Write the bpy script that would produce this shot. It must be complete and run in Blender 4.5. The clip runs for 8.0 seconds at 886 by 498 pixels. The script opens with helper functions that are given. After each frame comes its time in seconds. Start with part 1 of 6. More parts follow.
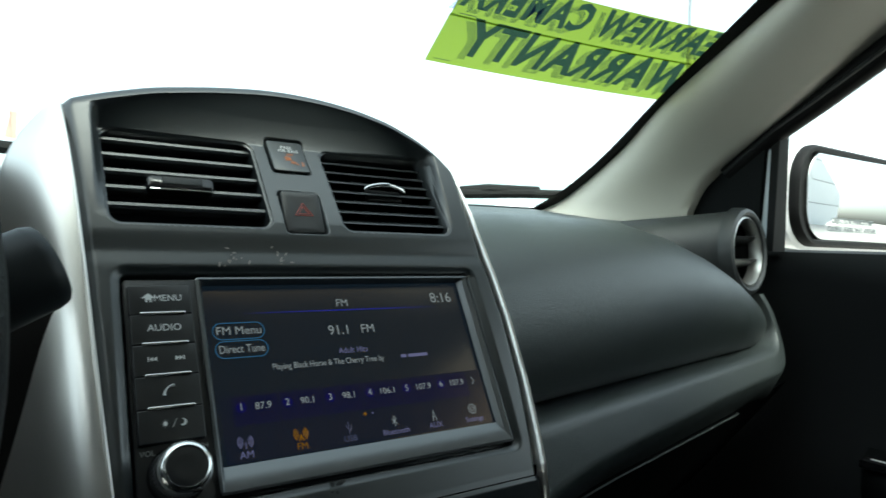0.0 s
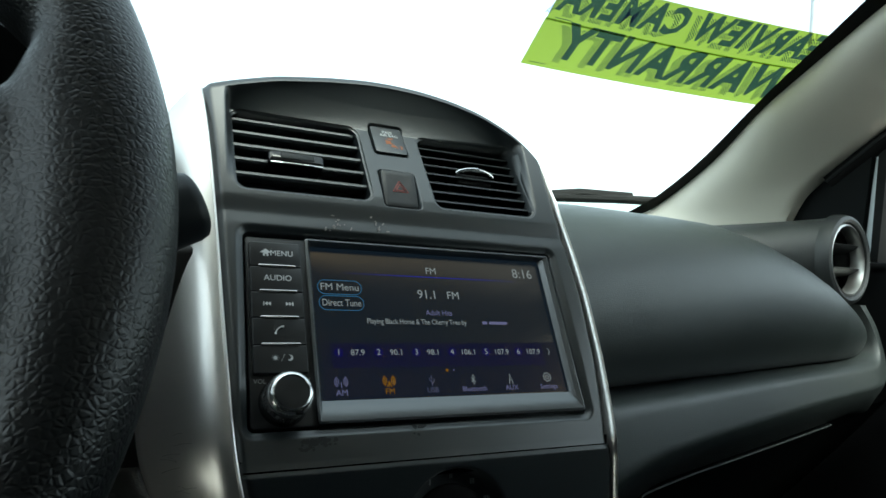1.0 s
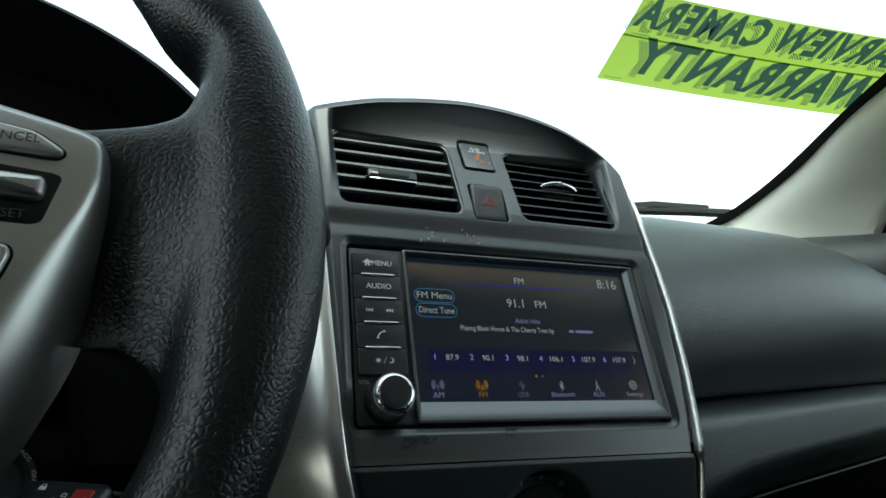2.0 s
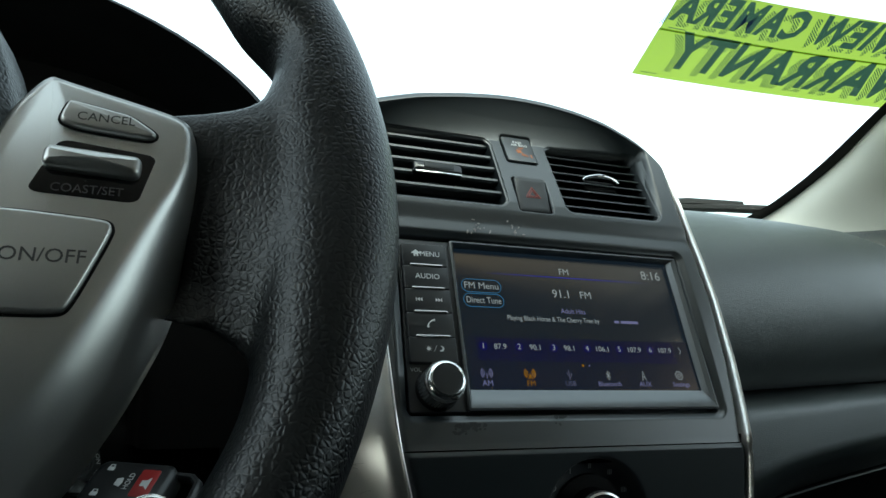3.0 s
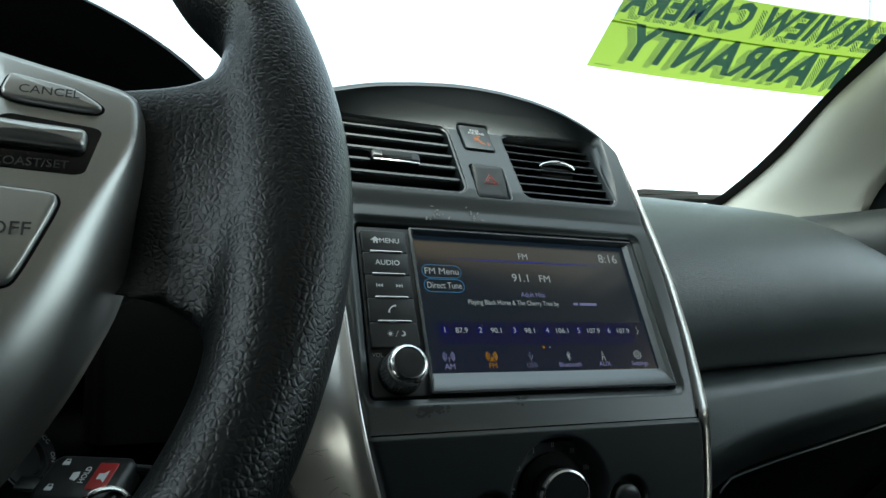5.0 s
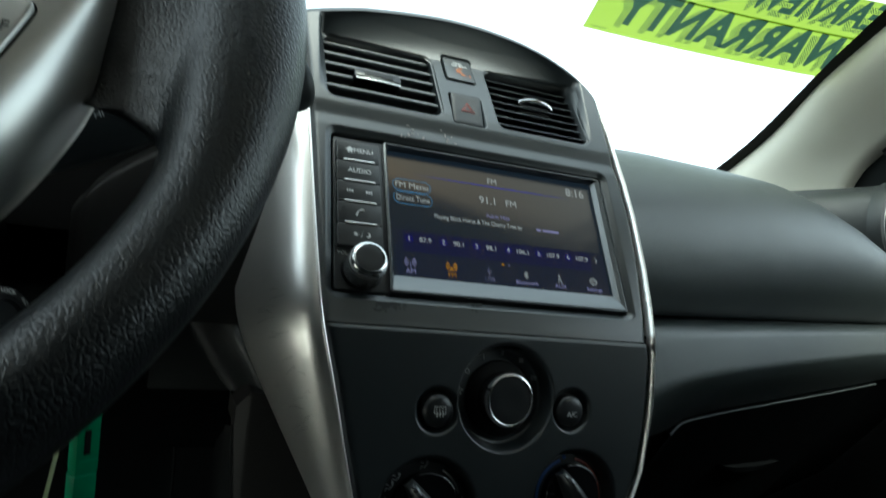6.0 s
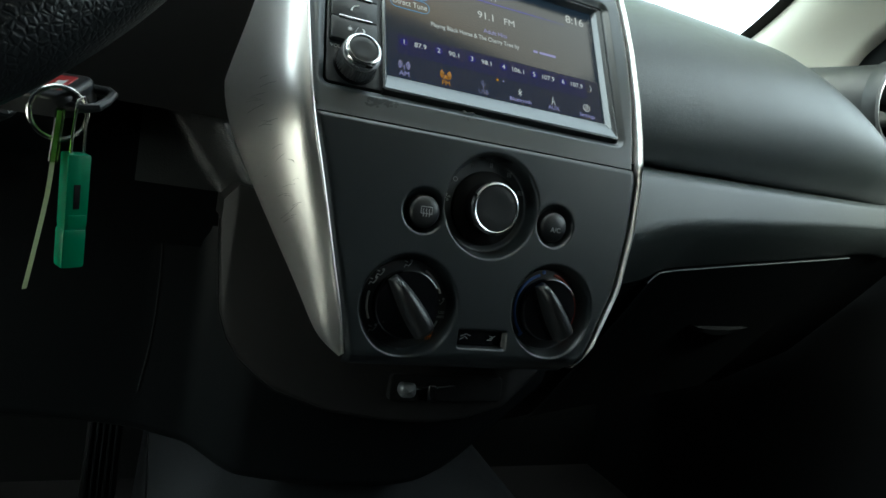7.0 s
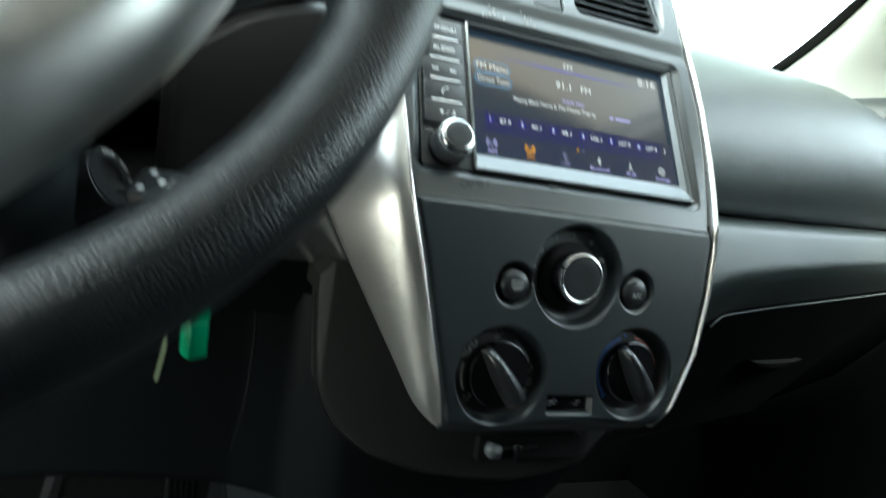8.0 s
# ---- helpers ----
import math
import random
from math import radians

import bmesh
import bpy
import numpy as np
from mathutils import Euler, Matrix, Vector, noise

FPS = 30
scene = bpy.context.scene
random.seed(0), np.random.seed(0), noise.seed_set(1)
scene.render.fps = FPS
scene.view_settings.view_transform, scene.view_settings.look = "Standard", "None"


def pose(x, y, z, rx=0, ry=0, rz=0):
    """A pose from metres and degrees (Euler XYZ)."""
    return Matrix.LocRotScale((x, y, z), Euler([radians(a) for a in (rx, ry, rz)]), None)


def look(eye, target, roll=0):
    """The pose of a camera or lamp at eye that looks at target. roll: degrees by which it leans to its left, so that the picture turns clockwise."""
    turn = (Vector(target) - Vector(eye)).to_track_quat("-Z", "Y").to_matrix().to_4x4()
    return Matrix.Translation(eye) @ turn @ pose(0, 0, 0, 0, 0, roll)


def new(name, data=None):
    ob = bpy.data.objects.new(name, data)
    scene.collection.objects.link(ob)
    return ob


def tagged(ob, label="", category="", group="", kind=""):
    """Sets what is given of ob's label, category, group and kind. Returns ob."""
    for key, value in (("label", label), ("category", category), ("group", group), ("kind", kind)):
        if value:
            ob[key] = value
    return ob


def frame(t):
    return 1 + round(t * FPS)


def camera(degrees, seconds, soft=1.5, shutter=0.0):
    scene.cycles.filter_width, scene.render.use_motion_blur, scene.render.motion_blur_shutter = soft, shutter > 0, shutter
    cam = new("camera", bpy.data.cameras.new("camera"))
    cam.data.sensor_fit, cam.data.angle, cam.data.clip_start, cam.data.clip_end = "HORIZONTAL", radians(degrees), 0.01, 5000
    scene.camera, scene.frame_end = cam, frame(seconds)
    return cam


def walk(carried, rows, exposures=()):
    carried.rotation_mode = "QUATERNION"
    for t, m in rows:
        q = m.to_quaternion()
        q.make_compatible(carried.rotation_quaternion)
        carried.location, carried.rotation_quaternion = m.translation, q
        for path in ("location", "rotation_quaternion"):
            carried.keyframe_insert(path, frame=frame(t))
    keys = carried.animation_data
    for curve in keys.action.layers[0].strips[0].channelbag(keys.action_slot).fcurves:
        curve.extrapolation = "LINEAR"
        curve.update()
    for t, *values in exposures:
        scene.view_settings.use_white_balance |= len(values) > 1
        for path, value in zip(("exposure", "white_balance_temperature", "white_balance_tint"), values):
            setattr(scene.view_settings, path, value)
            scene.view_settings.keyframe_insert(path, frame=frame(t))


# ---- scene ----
cam = camera(67.1, 8.0, soft=1.5, shutter=0.25)
PATH = [
    (0, (-0.153, -0.329, 0.998), (0.996, 1.307, 0.981), 1.7),
    (0.5, (-0.159, -0.34, 0.992), (0.791, 1.42, 0.988), 3.3),
    (1, (-0.164, -0.361, 0.975), (0.74, 1.422, 0.989), 4.0),
    (1.5, (-0.181, -0.377, 0.982), (0.566, 1.478, 1.008), 4.3),
    (2, (-0.187, -0.372, 0.972), (0.545, 1.489, 1.013), 4.2),
    (2.2, (-0.193, -0.37, 0.968), (0.482, 1.513, 0.986), 6.0),
    (3.5, (-0.202, -0.373, 0.964), (0.504, 1.497, 1.022), 1.9),
    (4, (-0.193, -0.37, 0.962), (0.607, 1.462, 1.019), 1.6),
    (4.5, (-0.199, -0.373, 0.953), (0.578, 1.469, 1.01), 3.9),
    (4.7, (-0.199, -0.373, 0.956), (0.574, 1.471, 1.009), 2.2),
    (5.8, (-0.189, -0.396, 0.929), (0.549, 1.462, 0.989), 5.3),
    (6, (-0.183, -0.404, 0.914), (0.574, 1.447, 0.921), 6.6),
    (6.5, (-0.174, -0.412, 0.874), (0.637, 1.41, 0.732), 8.8),
    (7, (-0.178, -0.411, 0.853), (0.642, 1.396, 0.605), 9.9),
    (7.5, (-0.188, -0.412, 0.851), (0.566, 1.422, 0.597), 9.1),
    (7.9, (-0.212, -0.402, 0.874), (0.546, 1.430, 0.615), 9.9),
    (7.967, (-0.2195, -0.4012, 0.8815), (0.546, 1.428, 0.6185), 9.5),
    (8, (-0.227, -0.4, 0.891), (0.546, 1.425, 0.628), 8.9),
]
EXPOSURE = 2.5
STOPS = [(0.0, -0.18, 6200), (2.0, -0.06, 6200), (4.5, 0.16, 6200), (6.0, 0.38, 6220), (6.5, 0.64, 6260), (7.0, 1.06, 6320), (7.5, 1.58, 6350), (8.0, 1.97, 6300)]
walk(cam, [(t, look(eye, target, roll)) for t, eye, target, roll in PATH], exposures=[(t, EXPOSURE + s, kelvin, -9) for t, s, kelvin in STOPS])
SKY, SUN = 0.12, 1.0

# ---------------------------------------------------------------- light
world = bpy.data.worlds.new("overcast_sky")
scene.world = world
world.use_nodes = True
wn, wl = world.node_tree.nodes, world.node_tree.links
wn.clear()
sky = wn.new("ShaderNodeTexSky")
sky.sky_type, sky.sun_disc = "NISHITA", False
sky.sun_elevation, sky.sun_rotation = radians(50), radians(200)
sky.air_density, sky.dust_density, sky.ozone_density = 1.0, 4.0, 1.0
grey = wn.new("ShaderNodeHueSaturation")
grey.inputs["Saturation"].default_value = 0.40
back = wn.new("ShaderNodeBackground")
back.inputs["Strength"].default_value = SKY
wout = wn.new("ShaderNodeOutputWorld")
wl.new(sky.outputs[0], grey.inputs["Color"])
wl.new(grey.outputs[0], back.inputs["Color"])
wl.new(back.outputs[0], wout.inputs["Surface"])

sun_data = bpy.data.lights.new("sun", "SUN")
sun_data.energy, sun_data.angle, sun_data.color = SUN, radians(30), (1.0, 0.96, 0.9)
sun = new("sun", sun_data)
sun.matrix_world = look((0, 0, 20), (-2.5, 9.0, 8.0))

# ---------------------------------------------------------------- materials
def material(name, color, rough=0.5, metal=0.0, grain=0.0, scale=800.0, kind="noise", mottle=0.12,
             spec=0.5, coat=0.0, mscale=14.0, dust=0.0):
    """A surface with colour variation at two scales and a fine relief. grain: height of the relief in metres."""
    m = bpy.data.materials.new(name)
    m.use_nodes = True
    n, l = m.node_tree.nodes, m.node_tree.links
    p = n["Principled BSDF"]
    p.inputs["Metallic"].default_value = metal
    p.inputs["Specular IOR Level"].default_value = spec
    p.inputs["Coat Weight"].default_value = coat
    co = n.new("ShaderNodeTexCoord")
    big = n.new("ShaderNodeTexNoise")
    big.inputs["Scale"].default_value, big.inputs["Detail"].default_value = mscale, 6.0
    l.new(co.outputs["Object"], big.inputs["Vector"])
    fine = n.new("ShaderNodeTexNoise")
    fine.inputs["Scale"].default_value, fine.inputs["Detail"].default_value = scale * 0.6, 3.0
    l.new(co.outputs["Object"], fine.inputs["Vector"])
    mix = n.new("ShaderNodeMix")
    mix.data_type = "RGBA"
    lo = [max(0.0, c * (1 - mottle)) for c in color]
    hi = [min(1.0, c * (1 + mottle)) for c in color]
    mix.inputs["A"].default_value, mix.inputs["B"].default_value = (*lo, 1), (*hi, 1)
    add = n.new("ShaderNodeMath")
    add.operation = "MULTIPLY_ADD"
    add.inputs[1].default_value, add.inputs[2].default_value = 0.45, 0.28
    l.new(big.outputs["Fac"], add.inputs[0])
    add2 = n.new("ShaderNodeMath")
    add2.operation = "MULTIPLY_ADD"
    add2.inputs[1].default_value = 0.5
    l.new(fine.outputs["Fac"], add2.inputs[0])
    l.new(add.outputs[0], add2.inputs[2])
    l.new(add2.outputs[0], mix.inputs["Factor"])
    last = mix.outputs["Result"]
    if dust:
        specks = n.new("ShaderNodeTexNoise")
        specks.inputs["Scale"].default_value, specks.inputs["Detail"].default_value = 320.0, 2.0
        l.new(co.outputs["Object"], specks.inputs["Vector"])
        ramp = n.new("ShaderNodeValToRGB")
        ramp.color_ramp.elements[0].position, ramp.color_ramp.elements[1].position = 0.66, 0.76
        ramp.color_ramp.elements[1].color = (dust, dust, dust, 1)
        l.new(specks.outputs["Fac"], ramp.inputs["Fac"])
        over = n.new("ShaderNodeMix")
        over.data_type = "RGBA"
        over.inputs["B"].default_value = (0.25, 0.25, 0.24, 1)
        l.new(ramp.outputs["Color"], over.inputs["Factor"])
        l.new(last, over.inputs["A"])
        last = over.outputs["Result"]
    l.new(last, p.inputs["Base Color"])
    rr = n.new("ShaderNodeMapRange")
    rr.inputs["To Min"].default_value, rr.inputs["To Max"].default_value = max(0.02, rough * 0.85), min(1, rough * 1.15)
    l.new(big.outputs["Fac"], rr.inputs["Value"])
    l.new(rr.outputs[0], p.inputs["Roughness"])
    if grain:
        b = n.new("ShaderNodeBump")
        b.inputs["Distance"].default_value, b.inputs["Strength"].default_value = grain, 1.0
        if kind == "leather":
            warp = n.new("ShaderNodeTexNoise")
            warp.inputs["Scale"].default_value = scale * 0.5
            l.new(co.outputs["Object"], warp.inputs["Vector"])
            off = n.new("ShaderNodeVectorMath")
            off.operation = "MULTIPLY_ADD"
            off.inputs[1].default_value = (0.55 / scale,) * 3
            l.new(warp.outputs["Color"], off.inputs[0])
            l.new(co.outputs["Object"], off.inputs[2])
            v = n.new("ShaderNodeTexVoronoi")
            v.feature = "DISTANCE_TO_EDGE"
            v.inputs["Scale"].default_value = scale
            l.new(off.outputs[0], v.inputs["Vector"])
            top = n.new("ShaderNodeMapRange")
            top.interpolation_type = "SMOOTHSTEP"
            top.inputs["From Min"].default_value, top.inputs["From Max"].default_value = 0.0, 0.30
            l.new(v.outputs["Distance"], top.inputs["Value"])
            wave = n.new("ShaderNodeMath")
            wave.operation = "MULTIPLY_ADD"
            wave.inputs[1].default_value = 0.5
            l.new(warp.outputs["Fac"], wave.inputs[0])
            l.new(top.outputs[0], wave.inputs[2])
            l.new(wave.outputs[0], b.inputs["Height"])
        else:
            t = n.new("ShaderNodeTexNoise")
            t.inputs["Scale"].default_value, t.inputs["Detail"].default_value = scale, 2.0
            l.new(co.outputs["Object"], t.inputs["Vector"])
            l.new(t.outputs["Fac"], b.inputs["Height"])
        l.new(b.outputs[0], p.inputs["Normal"])
    return m


def glowing(name, color, strength):
    m = bpy.data.materials.new(name)
    m.use_nodes = True
    p = m.node_tree.nodes["Principled BSDF"]
    p.inputs["Base Color"].default_value = (0.004, 0.004, 0.005, 1)
    p.inputs["Roughness"].default_value = 0.19
    p.inputs["Specular IOR Level"].default_value = 0.32
    p.inputs["Specular Tint"].default_value = (1.0, 0.60, 0.22, 1)
    p.inputs["Emission Color"].default_value = (*color, 1)
    p.inputs["Emission Strength"].default_value = strength
    return m


def clear(name, tint, gloss=0.06):
    """A thin clear sheet: lets light straight through, tinted, with a faint mirror on top."""
    m = bpy.data.materials.new(name)
    m.use_nodes = True
    n, l = m.node_tree.nodes, m.node_tree.links
    n.remove(n["Principled BSDF"])
    tr, gl, mx = n.new("ShaderNodeBsdfTransparent"), n.new("ShaderNodeBsdfGlossy"), n.new("ShaderNodeMixShader")
    tr.inputs["Color"].default_value = (*tint, 1)
    gl.inputs["Roughness"].default_value = 0.02
    mx.inputs["Fac"].default_value = gloss
    l.new(tr.outputs[0], mx.inputs[1])
    l.new(gl.outputs[0], mx.inputs[2])
    l.new(mx.outputs[0], n["Material Output"].inputs["Surface"])
    return m


# Deeper than real plastic: the cabin's low shade is put into this black.
M_HARD = material("shade_darkened_plastic", (0.0036, 0.0042, 0.0045), 0.5, grain=0.00003, scale=2600, mottle=0.1, spec=0.06)
M_FASCIA = material("satin_black_fascia", (0.0125, 0.0165, 0.0182), 0.36, grain=0.00002, scale=3000, mottle=0.12, spec=1.0)
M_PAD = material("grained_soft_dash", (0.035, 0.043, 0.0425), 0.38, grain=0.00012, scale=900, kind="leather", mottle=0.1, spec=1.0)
M_LEATHER = material("wheel_leather", (0.0065, 0.0076, 0.0083), 0.37, grain=0.000092, scale=540, kind="leather", mottle=0.15, spec=0.52)
M_DOOR = material("black_door_lining", (0.0100, 0.0108, 0.0114), 0.5, grain=0.00004, scale=1800, mottle=0.12, spec=0.14)
# Lighter copy of the hard plastic: light from the door is in it.
M_COWL = material("column_plastic", (0.014, 0.017, 0.0185), 0.45, grain=0.00004, scale=1500, mottle=0.12, spec=0.3)
# Another lighter copy, browned for the warm light on the cover.
M_COVER = material("lit_brownish_plastic", (0.0130, 0.0125, 0.0121), 0.48, grain=0.00003, scale=2000, mottle=0.12, spec=0.2)
M_KNEE = material("grained_lower_dash", (0.018, 0.020, 0.0205), 0.40, grain=0.00013, scale=620, kind="leather", mottle=0.1, spec=0.7)
M_TUNNEL = material("grained_tunnel_plastic", (0.012, 0.013, 0.0138), 0.5, grain=0.00012, scale=700, kind="leather", mottle=0.12, spec=0.25)
M_VENT = material("grained_vent_plastic", (0.020, 0.022, 0.0225), 0.42, grain=0.00008, scale=900, kind="leather", mottle=0.1, spec=0.6)
M_GLOSS = material("gloss_black", (0.006, 0.006, 0.007), 0.14, mottle=0.1, dust=0.05)
M_BUTTON = material("button_black", (0.016, 0.017, 0.018), 0.34, grain=0.00001, scale=3000)
M_SILVER = material("satin_silver_paint", (0.76, 0.745, 0.72), 0.33, metal=0.9, grain=0.000008, scale=2200, mottle=0.04)
M_SPOKE = material("spoke_silver_paint", (0.55, 0.55, 0.535), 0.33, metal=0.9, grain=0.000008, scale=2200, mottle=0.04)
M_CHROME = material("chrome", (0.8, 0.8, 0.8), 0.09, metal=1.0, mottle=0.02)
M_RING = material("bright_chrome_ring", (0.86, 0.86, 0.86), 0.24, metal=1.0, mottle=0.03)
M_BEZEL = material("grey_bezel", (0.135, 0.141, 0.146), 0.22, metal=0.5, grain=0.00001, scale=2600, mottle=0.08)
M_BEIGE = material("beige_trim", (0.47, 0.455, 0.40), 0.5, grain=0.00008, scale=1500, mottle=0.07)
M_CLOTH = material("beige_headliner", (0.52, 0.50, 0.46), 0.95, grain=0.0004, scale=900, mottle=0.1)
M_CARPET = material("black_carpet", (0.007, 0.007, 0.0075), 0.95, grain=0.001, scale=700, mottle=0.3, spec=0.05)
M_SMUDGE = material("greasy_smudge", (0.012, 0.014, 0.015), 0.5, mottle=0.2, spec=0.5)
M_RUBBER = material("black_rubber", (0.007, 0.007, 0.007), 0.6, spec=0.12, grain=0.00005, scale=900)
M_PRINT = material("pale_print", (0.60, 0.61, 0.61), 0.6, mottle=0.08)
M_DIMPRINT = material("mid_grey_print", (0.42, 0.43, 0.43), 0.6, mottle=0.15)
M_DARKPRINT = material("dark_print", (0.05, 0.05, 0.05), 0.6, mottle=0.1)
M_RED = material("red_print", (0.48, 0.09, 0.07), 0.5, mottle=0.12)
M_REDBTN = material("red_button", (0.30, 0.012, 0.012), 0.45, grain=0.00002, scale=1500)
M_BLUE = material("blue_print", (0.03, 0.09, 0.32), 0.55)
M_ORANGE = material("orange_print", (0.5, 0.16, 0.03), 0.55)
M_GREEN = material("green_plastic", (0.002, 0.16, 0.068), 0.36, mottle=0.1, grain=0.00002, scale=900)
M_STEEL = material("bright_steel", (0.62, 0.61, 0.58), 0.22, metal=1.0, mottle=0.06)
M_SCRATCH = material("dark_scratch", (0.08, 0.075, 0.07), 0.7)
M_SCUFF = material("pale_scuff", (0.24, 0.22, 0.21), 0.8, mottle=0.3)
M_SHELL = material("white_car_paint", (0.72, 0.73, 0.74), 0.3, coat=0.5, mottle=0.03)
M_ASPHALT = material("pale_concrete", (0.35, 0.33, 0.305), 0.9, grain=0.004, scale=90, mottle=0.25, mscale=0.4)
M_PALE = material("pale_wall", (0.70, 0.71, 0.71), 0.8, mottle=0.06, mscale=1.0)
M_SLATE = material("slate_cladding", (0.10, 0.115, 0.12), 0.6, mottle=0.12, mscale=1.5)
# Red washed out in the colour itself to stand for haze and glare.
M_HAZERED = material("haze_paled_red", (0.55, 0.24, 0.20), 0.5, mottle=0.1, mscale=2.0)
M_TAN = material("worn_tan_sign", (0.45, 0.30, 0.24), 0.7, mottle=0.2, mscale=2.0)
M_GALV = material("galvanised_steel", (0.36, 0.38, 0.40), 0.45, metal=0.6, mottle=0.15, mscale=3.0)
# Car glass made pale: the outdoor haze is put into its colour.
M_HAZEGLASS = material("haze_paled_glass", (0.26, 0.32, 0.33), 0.1, mottle=0.1)
M_MIRROR = material("mirror_silvering", (0.86, 0.88, 0.88), 0.015, metal=1.0, mottle=0.01)
M_GLASS = clear("windscreen_glass", (0.93, 0.96, 0.95), 0.02)
M_FILM = clear("acid_green_film", (0.25, 0.32, 0.045), 0.02)
M_CLEARTAG = clear("clear_strip", (0.38, 0.58, 0.26), 0.03)

M_LCD = glowing("display_black", (0.07, 0.12, 0.20), 0.015)
M_LCDBAND = glowing("display_navy", (0.055, 0.095, 0.22), 0.015)
M_LCDCELL = glowing("display_blue", (0.018, 0.032, 0.19), 0.024)
M_LCDDISC = glowing("display_bright_blue", (0.01, 0.012, 0.35), 0.032)
M_LCDWHITE = glowing("display_white", (0.75, 0.77, 0.82), 0.056)
M_LCDDIM = glowing("display_lavender", (0.30, 0.28, 0.55), 0.075)
M_LCDOFF = glowing("display_faint", (0.14, 0.14, 0.26), 0.08)
M_LCDLINE = glowing("display_line", (0.03, 0.04, 0.65), 0.07)
M_LCDRING = glowing("display_ring", (0.10, 0.32, 0.62), 0.065)
M_LCDAMBER = glowing("display_amber", (0.75, 0.30, 0.01), 0.044)
M_LAMP = glowing("amber_indicator", (0.9, 0.32, 0.14), 0.13)



def ink(name, color, hatched):
    """Printing ink lit through from outside; hatched: only fine slanting lines of it."""
    m = bpy.data.materials.new(name)
    m.use_nodes = True
    n, l = m.node_tree.nodes, m.node_tree.links
    n.remove(n["Principled BSDF"])
    t = n.new("ShaderNodeBsdfTranslucent")
    t.inputs["Color"].default_value = (*color, 1)
    out = t.outputs[0]
    if hatched:
        wave, co, step = n.new("ShaderNodeTexWave"), n.new("ShaderNodeTexCoord"), n.new("ShaderNodeMapRange")
        turn = n.new("ShaderNodeMapping")
        turn.inputs["Rotation"].default_value = (0, 0, radians(63))
        wave.inputs["Scale"].default_value = 150.0
        step.inputs["From Min"].default_value, step.inputs["From Max"].default_value = 0.48, 0.60
        l.new(co.outputs["Object"], turn.inputs["Vector"])
        l.new(turn.outputs[0], wave.inputs["Vector"])
        l.new(wave.outputs["Fac"], step.inputs["Value"])
        tr, mx = n.new("ShaderNodeBsdfTransparent"), n.new("ShaderNodeMixShader")
        l.new(step.outputs[0], mx.inputs["Fac"])
        l.new(tr.outputs[0], mx.inputs[1])
        l.new(out, mx.inputs[2])
        out = mx.outputs[0]
    l.new(out, n["Material Output"].inputs["Surface"])
    return m


M_INK = ink("dark_green_ink", (0.055, 0.095, 0.45), False)
M_HATCH = ink("hatched_green_ink", (0.05, 0.085, 0.40), True)

# ---------------------------------------------------------------- building helpers
def thing(name, at, label, category, group="", kind=""):
    """An Empty at a pose, the base of a thing."""
    ob = new(name)
    ob.empty_display_size = 0.02
    ob.matrix_world = at
    return tagged(ob, label, category, group, kind)


def part(name, bm, mat, parent=None, label="", smooth=True, angle=35):
    """One mesh object from a bmesh, or from (verts, faces), under a thing or a part, in the thing's own axes."""
    me = bpy.data.meshes.new(name)
    if isinstance(bm, tuple):
        me.from_pydata([tuple(v) for v in bm[0]], [], [tuple(f) for f in bm[1]])
    else:
        bmesh.ops.recalc_face_normals(bm, faces=bm.faces)
        bm.to_mesh(me)
        bm.free()
    me.materials.append(mat)
    if smooth:
        me.polygons.foreach_set("use_smooth", [True] * len(me.polygons))
        me.set_sharp_from_angle(angle=radians(angle))
    me.update()
    ob = new(name, me)
    if parent is not None:
        ob.parent = parent
    if label:
        ob["label"] = label
    return ob


def rrect(x0, x1, y0, y1, r, n=5):
    """Outline of a rectangle with rounded corners, counter-clockwise."""
    out = []
    for cx, cy, a in ((x1 - r, y1 - r, 0), (x0 + r, y1 - r, 90), (x0 + r, y0 + r, 180), (x1 - r, y0 + r, 270)):
        for i in range(n + 1):
            t = radians(a + 90 * i / n)
            out.append((cx + r * math.cos(t), cy + r * math.sin(t)))
    return out


def rounded(pts, times=3):
    """The outline with its corners cut round."""
    for _ in range(times):
        nxt = []
        for a, b in zip(pts, pts[1:] + pts[:1]):
            nxt += [(a[0] * 0.8 + b[0] * 0.2, a[1] * 0.8 + b[1] * 0.2), (a[0] * 0.2 + b[0] * 0.8, a[1] * 0.2 + b[1] * 0.8)]
        pts = nxt
    return pts


def circle(cx, cy, r, n=48, ry=None):
    return [(cx + r * math.cos(2 * math.pi * i / n), cy + (ry or r) * math.sin(2 * math.pi * i / n)) for i in range(n)]


def inset(pts, d):
    """The outline moved inward by d."""
    out, n = [], len(pts)
    for i in range(n):
        a, b, c = Vector(pts[i - 1]), Vector(pts[i]), Vector(pts[(i + 1) % n])
        e, f = (b - a), (c - b)
        e = e.normalized() if e.length > 1e-9 else f.normalized()
        f = f.normalized() if f.length > 1e-9 else e
        m = Vector((-(e.y + f.y), e.x + f.x))
        if m.length < 1e-9:
            m = Vector((-e.y, e.x))
        m.normalize()
        k = max(0.4, m.dot(Vector((-e.y, e.x))))
        out.append(tuple(b + m * (d / k)))
    return out


